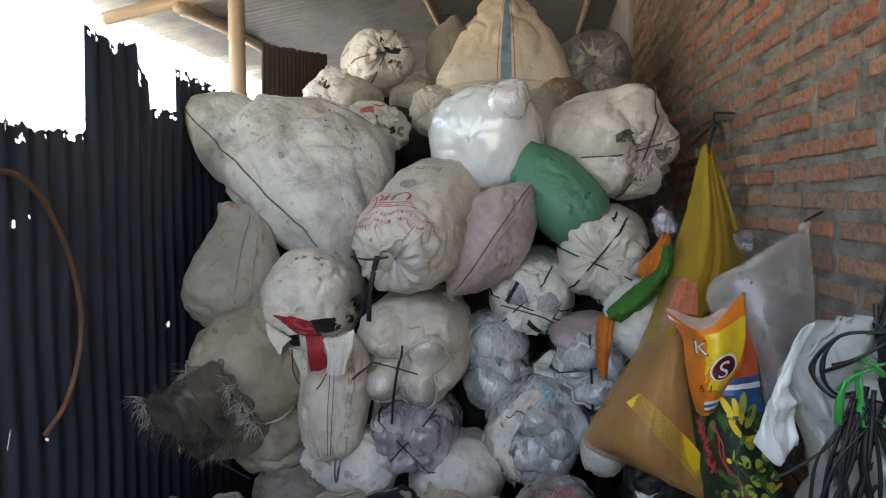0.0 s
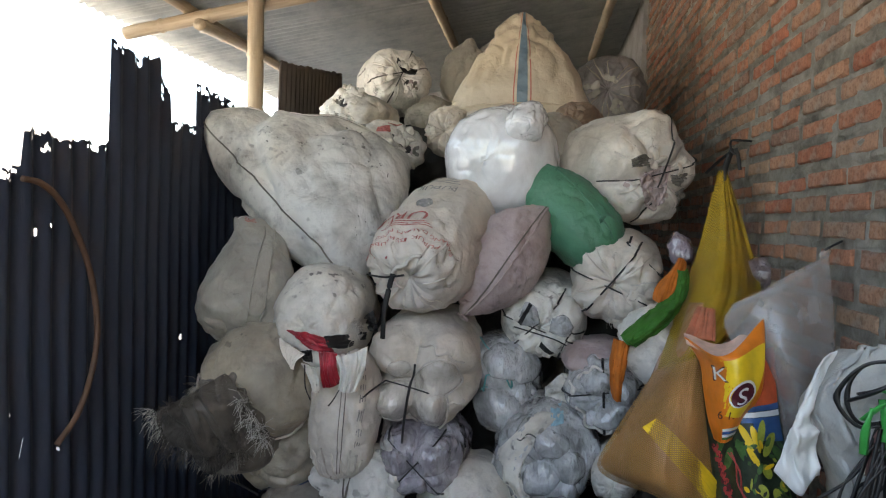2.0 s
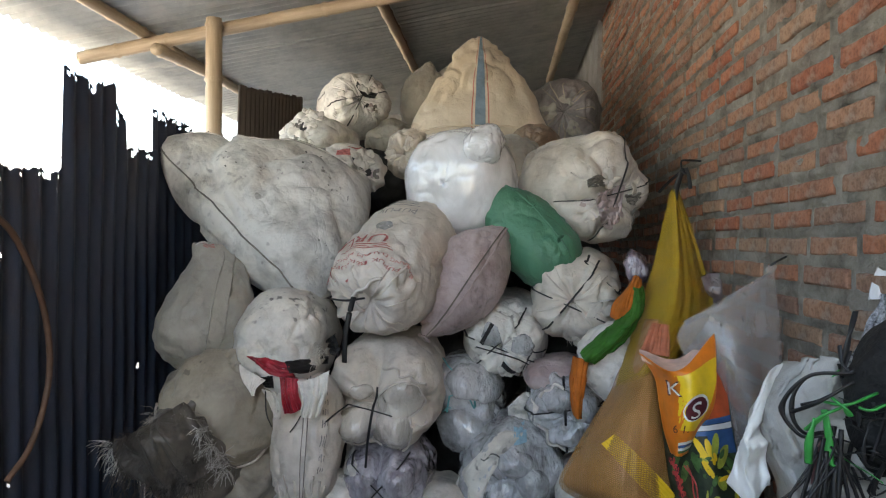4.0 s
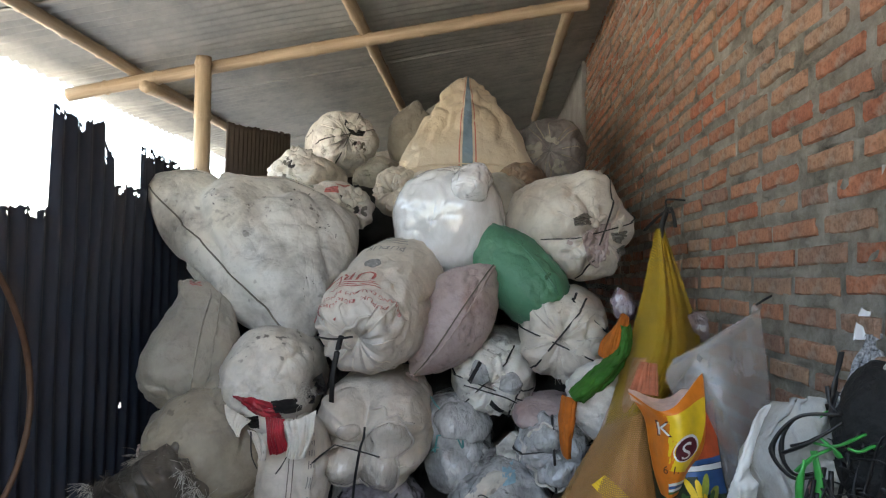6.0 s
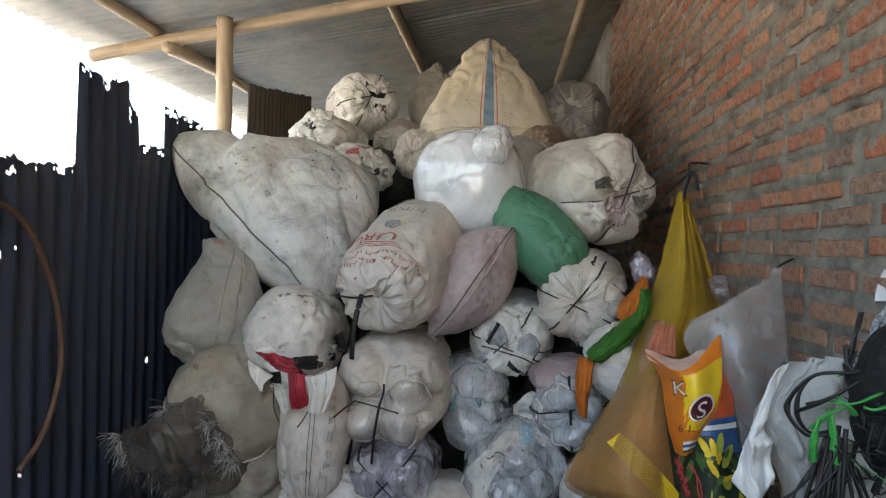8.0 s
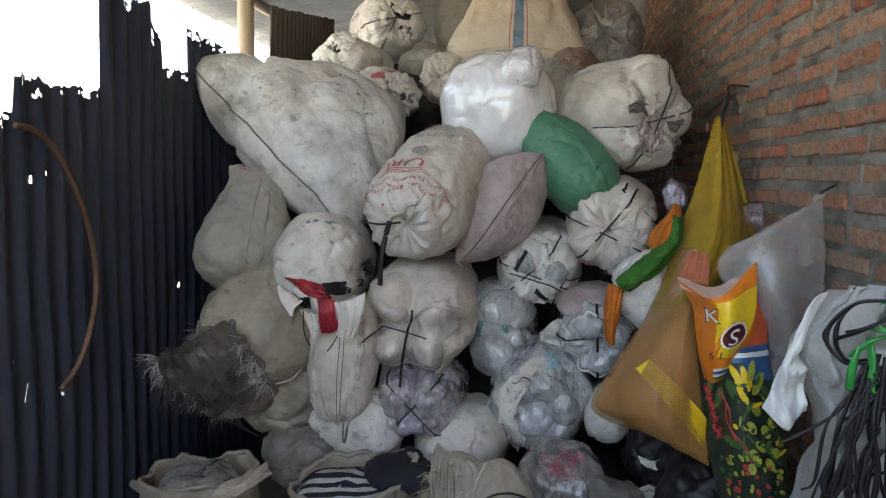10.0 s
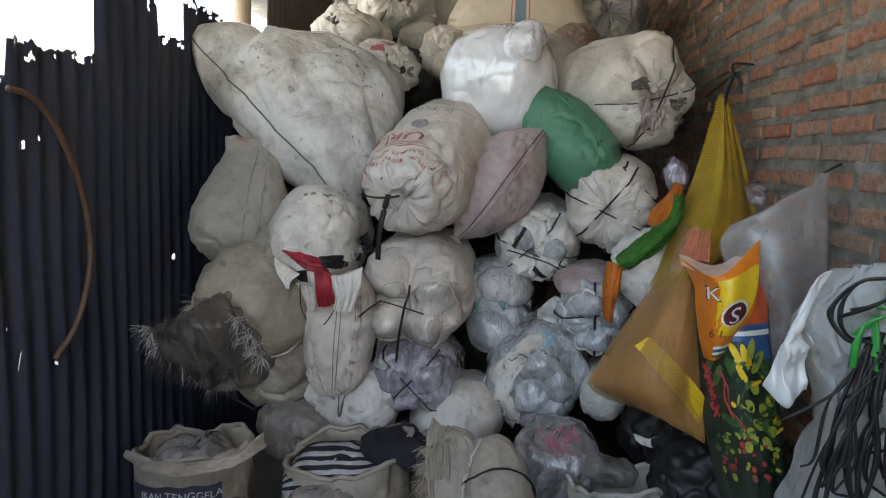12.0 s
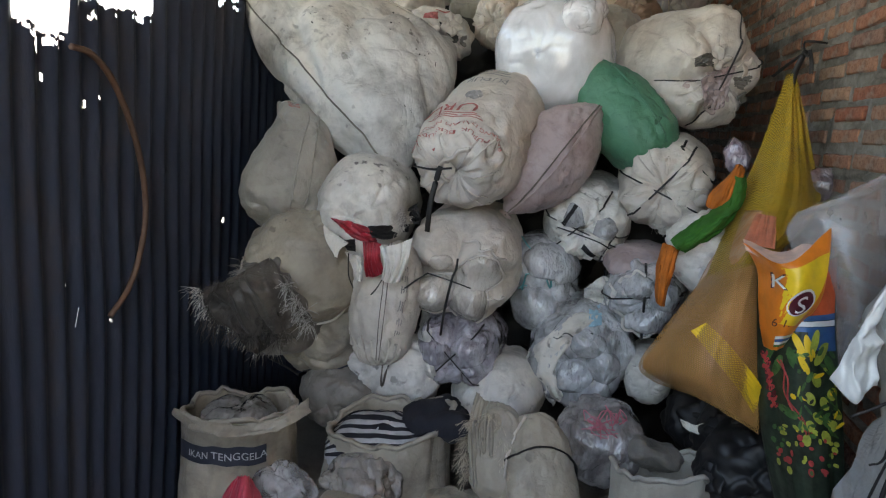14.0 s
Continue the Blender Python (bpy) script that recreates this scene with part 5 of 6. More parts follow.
# frayed brown sack, tied upright sack, bag with pink string
sack("fray_front", "sack", "brown sack with frayed strips at its mouth", DINGY, (-0.142, 1.850, 0.503), (0.0, 0.10, 0.27), 0.075, 0.08, ends=("round", "round"), group="sacks on the floor", seed=67, lump=0.14)
ob, sh = SHAPES["fray_front"]
fringe(ob, [(-0.218, 1.880, 0.724), (-0.227, 1.870, 0.673), (-0.230, 1.860, 0.623), (-0.215, 1.850, 0.576), (-0.201, 1.880, 0.735), (-0.167, 1.880, 0.751), (-0.141, 1.880, 0.732), (-0.124, 1.860, 0.690), (-0.116, 1.850, 0.642)], plain("straw_thread", (0.52, 0.45, 0.34), 0.8), 0.045, 44, 8, spread=1.0)
soft("strip", ob, DINGY, [[(-0.226, 1.980, 0.782), (-0.153, 1.900, 0.767)], [(-0.228, 1.860, 0.714), (-0.153, 1.840, 0.731)], [(-0.201, 1.820, 0.558), (-0.133, 1.820, 0.566)]], "brown frayed strip of sacking", fold=0.03, seed=68)
sack("roll", "sack", "cream sack standing with a black cord round it", DINGY, (0.019, 1.800, 0.418), (-0.06, 0.16, 0.33), 0.105, 0.10, ends=("round", "round"), group="sacks on the floor", seed=69, lump=0.07, taper=(1.3, 0.85))
cord("roll", [(5, 180), (15, 135), (20, 90), (10, 45), (0, 10)], BLACK, 0.006)
cord("roll", [(60, 130), (30, 150), (0, 160)], CREAM, 0.006, "crease", 30)
sack("string", "plastic_bag", "dirty clear plastic bag tied with pink string", plastic_film("murky_film", (0.34, 0.32, 0.31), mottle=(0.10, 0.09, 0.09)), (0.173, 1.950, 0.625), (0.0, 0.25, 0.03), 0.14, 0.13, ends=("round", "round"), category="plastic bag", group="sacks on the floor", seed=70, lump=0.15)
random.seed(4)
ob = SHAPES["string"][0]
for k in range(14):
    c = Vector((0.172, 1.920, 0.781)) + Vector((random.uniform(-.03, .03), random.uniform(-.02, .02), random.uniform(-.02, .02)))
    rope(ob, [c + Vector((random.uniform(-.04, .04), random.uniform(-.03, 0), random.uniform(-.035, .03))) for _ in range(4)], PINKSTR, 0.0025, "string", 14)
bag, front = open_bag("open_bag", "pale grey plastic bag with a dark open mouth", GREY, (0.362, 1.920, 0.653), 0.15, 0.10, 72, (0.02, 0.0), deep=0.1)
part("filling", *Shape((0.248, 1.980, 0.683), (0.409, 2.000, 0.636), 0.055, 0.04, ends=("round", "round"), seed=73, lump=0.35, fold=0.12).mesh(26, 36), DIRTY, bag)
for k, (c, o, a, b) in enumerate((((0.482, 2.150, 0.679), (0.16, 0.2, 0.0), 0.16, 0.11), ((0.544, 1.950, 0.704), (0.1, 0.2, 0.0), 0.15, 0.12), ((0.467, 2.300, 0.705), (0.2, 0.1, 0.0), 0.14, 0.10), ((0.561, 1.800, 0.662), (0.1, 0.25, 0.0), 0.16, 0.16))):
    sack("black%d" % k, "black_bag", "crumpled black plastic bag in the shade by the wall", BLACK, c, o, a, b, ends=("round", "round"), category="plastic bag", group="black bags", seed=80 + k, lump=0.2, fold=0.08)
for k in range(4):
    ruffle("black%d" % k, (-60, 80 + 30 * k), 0.05, BLACK, 150 + k, "gathered_mouth", 5)
# white sheet stands in for the whitish glints on the bags here
soft("scrap", SHAPES["black0"][0], WHITE, [[(0.405, 2.050, 0.762), (0.454, 2.030, 0.758), (0.515, 2.050, 0.784)], [(0.414, 2.040, 0.743), (0.454, 2.020, 0.734), (0.507, 2.040, 0.759)]], fold=0.01, seed=81)
CLEAR = plastic_film("thin_clear_film", (0.72, 0.72, 0.72), alpha=0.55)
sack("clear_front", "plastic_bag", "thin clear plastic bag with a red scrap inside", CLEAR, (-0.741, 1.620, 0.488), (0.05, 0.12, 0.0), 0.12, 0.10, ends=("round", "round"), category="plastic bag", group="sacks on the floor", seed=90, lump=0.22, fold=0.1)
sack("clear_front_b", "plastic_bag", "thin murky plastic bag beside a woven bag", plastic_film("brown_film", (0.40, 0.36, 0.31), alpha=0.75), (-0.568, 1.700, 0.500), (0.05, 0.2, 0.0), 0.11, 0.09, ends=("round", "round"), category="plastic bag", group="sacks on the floor", seed=91, lump=0.22, fold=0.1)
red = thing("red_scrap", "pinkish red plastic scrap on the floor heap", "plastic")
soft("sheet", red, plain("pink_red", (0.5, 0.06, 0.09), 0.4), [[(-0.837, 1.600, 0.587), (-0.807, 1.580, 0.608), (-0.794, 1.600, 0.586)], [(-0.870, 1.600, 0.537), (-0.789, 1.540, 0.577), (-0.768, 1.600, 0.547)], [(-0.920, 1.600, 0.422), (-0.777, 1.520, 0.482), (-0.731, 1.600, 0.458)]], fold=0.02, seed=92)
for k, (c, o, a, b) in enumerate((((-0.594, 1.600, 0.388), (0.2, 0.1, 0), 0.2, 0.16), ((-1.078, 1.750, 0.188), (0.1, 0.2, 0), 0.16, 0.16), ((-0.297, 1.750, 0.337), (0.1, 0.2, 0.02), 0.16, 0.14), ((0.191, 1.800, 0.393), (0.1, 0.2, 0), 0.12, 0.12), ((0.030, 1.650, 0.421), (0.2, 0.1, 0), 0.16, 0.14))):
    sack("base%d" % k, "sack", "dirty sack lying on the floor before the heap", DIRTY if k % 2 else DINGY, c, o, a, b, ends=("round", "round"), group="sacks on the floor", seed=100 + k, lump=0.14)


# ==== bags hung on the brick wall ====
def net_material(name, col, cell, hole):
    def build(n, l, b):
        v = coords(n, l, (1, 1, 1))
        wa, wb = n.new("ShaderNodeTexWave"), n.new("ShaderNodeTexWave")
        for w, ax in ((wa, "Z"), (wb, "X")):
            w.bands_direction = ax
            w.inputs["Scale"].default_value, w.inputs["Distortion"].default_value = cell, 1.2
            w.inputs["Detail Scale"].default_value = 0.4
            l.new(v, w.inputs["Vector"])
        mx = n.new("ShaderNodeMath")
        mx.operation = "MAXIMUM"
        l.new(wa.outputs["Fac"], mx.inputs[0])
        l.new(wb.outputs["Fac"], mx.inputs[1])
        r = ramp(n, l, mx.outputs[0], (0.80, (hole,) * 3), (0.95, (1, 1, 1)))
        l.new(r, b.inputs["Alpha"])
        f = noise_tex(n, l, v, 9, 4)
        l.new(ramp(n, l, f, (0.3, tuple(c * 0.7 for c in col)), (0.7, col)), b.inputs["Base Color"])
    return material(name, build, 0.5)


NET = net_material("yellow_net", (0.62, 0.38, 0.03), 120, 0.36)
NETLOW = net_material("orange_net", (0.56, 0.30, 0.09), 74, 0.03)
ORANGEFILM = plastic_film("orange_brown_film", (0.74, 0.36, 0.20), rough=0.35, crinkle=0.4, mottle=(0.50, 0.19, 0.07), cells=0.3)
ORANGE = plain("orange_print", (0.75, 0.20, 0.02), 0.35, 0.15)
YELLOW = plain("yellow_print", (0.85, 0.55, 0.03), 0.35, 0.12)
LEAF = plain("green_print", (0.06, 0.14, 0.04), 0.4, 0.5, 40)
DARKPRINT = plain("dark_green_print", (0.022, 0.035, 0.022), 0.4, 0.6, 30)
LIME = plain("lime_print", (0.38, 0.40, 0.06), 0.4, 0.3, 60)
BERRY = plain("berry_print", (0.45, 0.05, 0.05), 0.4, 0.3, 60)
BLUEPRINT = plain("blue_print", (0.03, 0.10, 0.25), 0.4, 0.3)
MAROON = plain("maroon_print", (0.10, 0.012, 0.02), 0.4)
WHITEPRINT = plain("white_print", (0.75, 0.74, 0.70), 0.4, 0.1)
GREENCLOTH = plain("green_cloth", (0.025, 0.13, 0.012), 0.8)
ORANGECLOTH = plain("orange_cloth", (0.5, 0.13, 0.012), 0.8)

hook = thing("wall_hook", "bent dark iron hook in the brick wall", "hook")
rope(hook, [(0.800, 2.526, 1.967), (0.740, 2.498, 1.967), (0.720, 2.517, 1.965), (0.710, 2.462, 1.925), (0.720, 2.453, 1.912)], BLACK, 0.004, "iron", flat=1)
rope(hook, [(0.710, 2.462, 1.925), (0.680, 2.507, 1.893), (0.660, 2.603, 1.857)], BLACK, 0.007, "rag", flat=0.5)
rope(hook, [(0.716, 2.470, 1.935), (0.702, 2.480, 1.890), (0.694, 2.490, 1.840), (0.700, 2.480, 1.780)], BLACK, 0.011, "rag", flat=0.5)
rope(hook, [(0.722, 2.460, 1.935), (0.735, 2.465, 1.900), (0.742, 2.470, 1.860)], BLACK, 0.007, "rag", flat=0.5)
nail = thing("nail", "bent nail in the brick wall", "nail")
rope(nail, [(0.805, 1.779, 1.627), (0.760, 1.720, 1.616), (0.740, 1.716, 1.604)], BLACK, 0.003, "iron", flat=1)

net = thing("net_bag", "yellow net bag hung on the hook with orange film inside", "net bag", "bags on the wall")
soft("upper_net", net, NET, [[(0.690, 2.550, 1.860), (0.690, 2.500, 1.861), (0.721, 2.550, 1.861)], [(0.608, 2.420, 1.591), (0.644, 2.250, 1.596), (0.778, 2.420, 1.590)],
                             [(0.515, 2.250, 1.404), (0.552, 1.950, 1.437), (0.747, 2.200, 1.439)], [(0.406, 2.000, 1.219), (0.445, 1.800, 1.294), (0.538, 1.850, 1.323)]], fold=0.03, pleats=7, wobble=0.2, seed=110)
soft("film_lining", net, ORANGEFILM, [[(0.526, 2.300, 1.400), (0.530, 2.000, 1.431), (0.638, 2.100, 1.428)], [(0.400, 2.050, 1.191), (0.442, 1.820, 1.290), (0.522, 1.850, 1.306)], [(0.296, 1.880, 1.070), (0.387, 1.700, 1.161), (0.512, 1.750, 1.158)],
                                 [(0.248, 1.880, 0.978), (0.364, 1.660, 1.037), (0.518, 1.720, 1.000)], [(0.300, 1.880, 0.939), (0.396, 1.720, 0.960), (0.530, 1.740, 0.892)]], "orange-brown film in the net", fold=0.012, pleats=5, seed=111)
soft("lower_net", net, NETLOW, [[(0.401, 1.980, 1.231), (0.437, 1.770, 1.307), (0.524, 1.800, 1.331)], [(0.275, 1.840, 1.080), (0.377, 1.650, 1.174), (0.491, 1.700, 1.170)],
                                [(0.233, 1.840, 0.985), (0.352, 1.600, 1.057), (0.508, 1.680, 1.006)], [(0.285, 1.860, 0.938), (0.384, 1.660, 0.972), (0.524, 1.700, 0.893)]], fold=0.012, pleats=6, seed=112)
soft("yellow_band", net, YELLOW, [[(0.324, 1.690, 1.143), (0.356, 1.685, 1.170)], [(0.373, 1.636, 1.098), (0.408, 1.636, 1.131)], [(0.440, 1.638, 1.027), (0.489, 1.655, 1.047)], [(0.496, 1.678, 0.956), (0.516, 1.690, 0.998)]], fold=0.003, seed=113)

clearbag = thing("clear_bag", "large clear plastic bag hung on a nail", "plastic bag", "bags on the wall")
CLEARBAG = plastic_film("hanging_clear_film", (0.52, 0.47, 0.44), rough=0.3, alpha=0.42, crinkle=0.12, cells=0.15, mottle=(0.36, 0.32, 0.29))
soft("film", clearbag, CLEARBAG, [[(0.742, 1.740, 1.575), (0.750, 1.740, 1.587), (0.762, 1.750, 1.599)], [(0.540, 1.750, 1.450), (0.622, 1.660, 1.510), (0.764, 1.720, 1.475)],
                                  [(0.538, 1.720, 1.360), (0.614, 1.600, 1.398), (0.759, 1.680, 1.354)], [(0.614, 1.680, 1.244), (0.647, 1.580, 1.271), (0.734, 1.620, 1.255)], [(0.636, 1.640, 1.128), (0.660, 1.580, 1.108), (0.727, 1.600, 1.094)]], fold=0.013, pleats=3.5, wobble=0.8, seed=114, thick=0.0008)
soft("hem", clearbag, CLEARBAG, [[(0.538, 1.745, 1.458), (0.619, 1.655, 1.518), (0.735, 1.730, 1.570)], [(0.539, 1.740, 1.444), (0.619, 1.650, 1.502), (0.739, 1.725, 1.554)]], "folded film edge", fold=0.006, seed=140)
ruffle_at = Vector((0.756, 1.745, 1.594))
part("knot", *Shape(ruffle_at + Vector((-0.012, 0, -0.01)), ruffle_at + Vector((0.01, 0.01, 0.012)), 0.010, 0.009, ends=("round", "round"), seed=141, lump=0.2).mesh(16, 20), CLEARBAG, clearbag)
pinkfilm = thing("pink_film", "small crumpled pinkish film bag by the net", "plastic bag")
part("body", *Shape((0.771, 2.300, 1.463), (0.796, 2.350, 1.546), 0.05, 0.05, ends=("round", "round"), seed=115, lump=0.2).mesh(24, 32), plastic_film("dull_pink_film", (0.30, 0.22, 0.21), mottle=(0.15, 0.11, 0.11)), pinkfilm)
purple = thing("purple_film", "crumpled purple clear film by the wall", "plastic bag")
part("body", *Shape((0.574, 2.500, 1.516), (0.552, 2.550, 1.637), 0.042, 0.04, ends=("round", "point"), seed=116, lump=0.2).mesh(24, 32), plastic_film("purple_film", (0.26, 0.20, 0.24), mottle=(0.10, 0.08, 0.10)), purple)

fruit = thing("printed_sack", "colourful sack printed with fruits and leaves", "sack", "bags on the wall")
ob, lo = soft("panel", fruit, DARKPRINT, [[(0.462, 1.720, 1.325), (0.532, 1.640, 1.331), (0.615, 1.660, 1.375)], [(0.474, 1.680, 1.174), (0.535, 1.600, 1.201), (0.626, 1.620, 1.204)], [(0.503, 1.680, 0.998), (0.559, 1.580, 1.042), (0.663, 1.600, 1.031)],
                                    [(0.543, 1.680, 0.850), (0.592, 1.570, 0.894), (0.683, 1.580, 0.885)], [(0.619, 1.680, 0.640), (0.650, 1.580, 0.705), (0.714, 1.580, 0.714)]], fold=0.012, pleats=4, seed=117)


def on_loft(lo, u0, v0, w, h, lift=0.005):
    """Metres round (u0, v0) on a soft sheet that is w wide and h high."""
    return lambda x, y: lo.at(u0 + x / w, v0 - y / h, lift)


random.seed(21)
W, H = 0.19, 0.62
patch(fruit, on_loft(lo, 0.76, 0.10, W, H), 0, 0, 0.085, 0.12, plain("red_orange_print", (0.55, 0.09, 0.03), 0.4), "print")
for k, (v, mt) in enumerate(((0.205, BLUEPRINT), (0.225, WHITEPRINT), (0.245, BLUEPRINT))):
    patch(fruit, on_loft(lo, 0.72, v, W, H, 0.006), 0, 0, 0.10, 0.011, mt, "stripe")
patch(fruit, on_loft(lo, 0.80, 0.285, W, H), 0, 0, 0.07, 0.04, BLUEPRINT, "print")
for u, v, sp in ((0.5, 0.30, 0.5), (0.62, 0.31, 0.2), (0.70, 0.29, -0.3), (0.78, 0.33, -0.6), (0.55, 0.36, 0.4)):
    patch(fruit, on_loft(lo, u, v, W, H, 0.007), 0, 0, 0.018, 0.06, YELLOW if sp > 0 else LIME, "print", True, sp)
for u, v, sp, sz in ((0.15, 0.33, -0.5, 0.07), (0.25, 0.38, -0.4, 0.05), (0.42, 0.35, 0.3, 0.05), (0.88, 0.36, 0.5, 0.04), (0.35, 0.55, 0.9, 0.05)):
    patch(fruit, on_loft(lo, u, v, W, H, 0.006), 0, 0, 0.02, sz, LEAF, "print", True, sp)
for k in range(60):
    v = 0.33 + 0.20 * random.random()
    patch(fruit, on_loft(lo, 0.02 + 0.17 * (v - 0.30) / 0.3 + random.uniform(0, 0.09), v, W, H, 0.007), 0, 0, random.uniform(0.007, 0.011), random.uniform(0.008, 0.012), random.choice((BERRY, BERRY, MAROON)), "berry", True)
for u, v in ((0.70, 0.42), (0.62, 0.49), (0.78, 0.50), (0.88, 0.46), (0.70, 0.56), (0.86, 0.58), (0.60, 0.60), (0.78, 0.63), (0.92, 0.53), (0.55, 0.66)):
    patch(fruit, on_loft(lo, u, v, W, H, 0.007), 0, 0, 0.021, 0.031, LIME, "fruit", True, random.uniform(-0.6, 0.6))
for k in range(46):
    patch(fruit, on_loft(lo, random.uniform(0.12, 0.9), random.uniform(0.61, 0.78), W, H, 0.006 + 0.0001 * k), 0, 0, random.uniform(0.007, 0.016), random.uniform(0.007, 0.018), random.choice((BERRY, BERRY, LIME, LEAF)), "fruit", True)
for k in range(70):
    u, v = random.uniform(0.40, 0.97), random.uniform(0.30, 0.62)
    patch(fruit, on_loft(lo, u, v, W, H, 0.0075 + 0.00005 * k), 0, 0, random.uniform(0.005, 0.011), random.uniform(0.012, 0.030),
          random.choice((LEAF, LEAF, LEAF, LIME, YELLOW, DARKPRINT)), "printed_leaf", True, random.uniform(-1.3, 1.3))
for k in range(2):
    part("vine", *tube_mesh([lo.at(0.25 + 0.3 * i / 14 + 0.05 * math.sin(i * 0.6 + k), 0.36 + 0.02 * i, 0.006) for i in range(15)], 0.002, 5), BERRY, fruit)

snack = thing("snack_bag", "orange and yellow snack packet with large letters", "packet", "bags on the wall")
ob, lo = soft("pouch", snack, ORANGE, [[(0.417, 1.700, 1.376), (0.481, 1.580, 1.354), (0.582, 1.640, 1.439)], [(0.453, 1.680, 1.317), (0.496, 1.560, 1.337), (0.580, 1.620, 1.379)], [(0.461, 1.660, 1.250), (0.498, 1.560, 1.263), (0.572, 1.600, 1.280)],
                                  [(0.473, 1.660, 1.187), (0.494, 1.570, 1.206), (0.546, 1.600, 1.216)], [(0.489, 1.660, 1.137), (0.495, 1.600, 1.145), (0.526, 1.620, 1.156)]], fold=0.008, pleats=3, seed=118)
SW, SH = 0.13, 0.29
panel = patch(snack, on_loft(lo, 0.52, 0.44, SW, SH, 0.004), 0, 0, 0.110, 0.150, YELLOW, "yellow_panel", n=14, spin=-0.25)
for k, mt in enumerate((WHITEPRINT, BLUEPRINT, WHITEPRINT, LEAF)):
    patch(snack, on_loft(lo, 0.5, 0.84 + 0.03 * k, SW, SH, 0.005), 0, 0, 0.11, 0.008, mt, "stripe", n=14)
patch(snack, on_loft(lo, 0.66, 0.50, SW, SH, 0.007), 0, 0, 0.058, 0.062, WHITEPRINT, "emblem_edge", True)
emblem = patch(snack, on_loft(lo, 0.66, 0.50, SW, SH, 0.009), 0, 0, 0.050, 0.054, MAROON, "emblem", True)
lettering(emblem, on_loft(lo, 0.66, 0.51, SW, SH, 0.012), "S", 0.056, WHITEPRINT)
lettering(panel, on_loft(lo, 0.27, 0.32, SW, SH, 0.009), "K", 0.058, MAROON)
lettering(panel, on_loft(lo, 0.26, 0.32, SW, SH, 0.012), "K", 0.046, WHITEPRINT)
lettering(panel, on_loft(lo, 0.40, 0.68, SW, SH, 0.014), "6 1.", 0.036, MAROON)
soft("inner_side", snack, plain("pale_pink_film", (0.62, 0.42, 0.34), 0.4), [[(0.419, 1.720, 1.383), (0.506, 1.700, 1.361), (0.593, 1.700, 1.424)], [(0.419, 1.680, 1.360), (0.493, 1.620, 1.343), (0.589, 1.660, 1.401)]], fold=0.008, seed=119)
soft("back_side", snack, plain("dull_red_film", (0.5, 0.16, 0.09), 0.4), [[(0.491, 1.900, 1.431), (0.529, 1.860, 1.430)], [(0.429, 1.760, 1.368), (0.502, 1.740, 1.361)]], fold=0.01, seed=120)

cloth = thing("knotted_cloth", "green cloth with orange ends draped over the sacks", "cloth")
soft("orange_end", cloth, ORANGECLOTH, [[(0.503, 2.300, 1.512), (0.514, 2.280, 1.548), (0.537, 2.280, 1.534)], [(0.436, 2.250, 1.455), (0.459, 2.180, 1.453), (0.506, 2.200, 1.454)], [(0.431, 2.250, 1.408), (0.450, 2.200, 1.401), (0.480, 2.220, 1.405)]], fold=0.02, seed=121)
soft("green_band", cloth, GREENCLOTH, [[(0.499, 2.260, 1.514), (0.510, 2.200, 1.509), (0.536, 2.250, 1.517)], [(0.473, 2.200, 1.434), (0.488, 2.140, 1.428), (0.518, 2.180, 1.430)], [(0.399, 2.150, 1.380), (0.415, 2.080, 1.359), (0.449, 2.120, 1.342)], [(0.314, 2.120, 1.306), (0.325, 2.060, 1.289), (0.357, 2.100, 1.276)]], fold=0.03, pleats=3, wobble=3.0, seed=122, thick=0.003)
soft("orange_tail", cloth, ORANGECLOTH, [[(0.297, 2.120, 1.295), (0.313, 2.080, 1.294), (0.338, 2.100, 1.283)], [(0.288, 2.120, 1.203), (0.304, 2.080, 1.204), (0.324, 2.100, 1.201)], [(0.299, 2.120, 1.112), (0.307, 2.090, 1.105), (0.317, 2.100, 1.100)]], fold=0.02, seed=123, thick=0.006)
sack("crinkle", "sack", "crumpled white printed sack under the green cloth", WHITE, (0.416, 2.120, 1.232), (0.08, 0.3, 0.05), 0.13, 0.11, ends=("round", "round"), seed=124, lump=0.16, fold=0.08, roll=40)
for k in range(5):
    patch(SHAPES["crinkle"][0], on_sack("crinkle", -40, 60 + 8 * k, 40), 0, 0, 0.05, 0.005, INK_GREY, "print_bar")

# white woven bag with black cords at the near end of the wall
white = thing("white_bag", "white woven bag hung open with black cords over it", "bag", "bags on the wall")
soft("body", white, woven("white_woven", (0.42, 0.415, 0.40), amount=0.6, spots=False, wrinkle=0.8), [[(0.655, 1.420, 1.403), (0.666, 1.320, 1.434), (0.736, 1.250, 1.446)], [(0.589, 1.420, 1.286), (0.609, 1.300, 1.335), (0.741, 1.220, 1.365)], [(0.630, 1.420, 1.210), (0.623, 1.280, 1.242), (0.751, 1.200, 1.280)],
                           [(0.656, 1.420, 1.089), (0.646, 1.260, 1.152), (0.774, 1.200, 1.189)], [(0.607, 1.420, 0.929), (0.653, 1.280, 1.007), (0.801, 1.200, 1.065)], [(0.664, 1.420, 0.545), (0.707, 1.300, 0.648), (0.848, 1.200, 0.749)], [(0.736, 1.420, 0.046), (0.766, 1.300, 0.193), (0.909, 1.200, 0.339)]], fold=0.05, pleats=5, wobble=3.5, seed=125, thick=0.003)
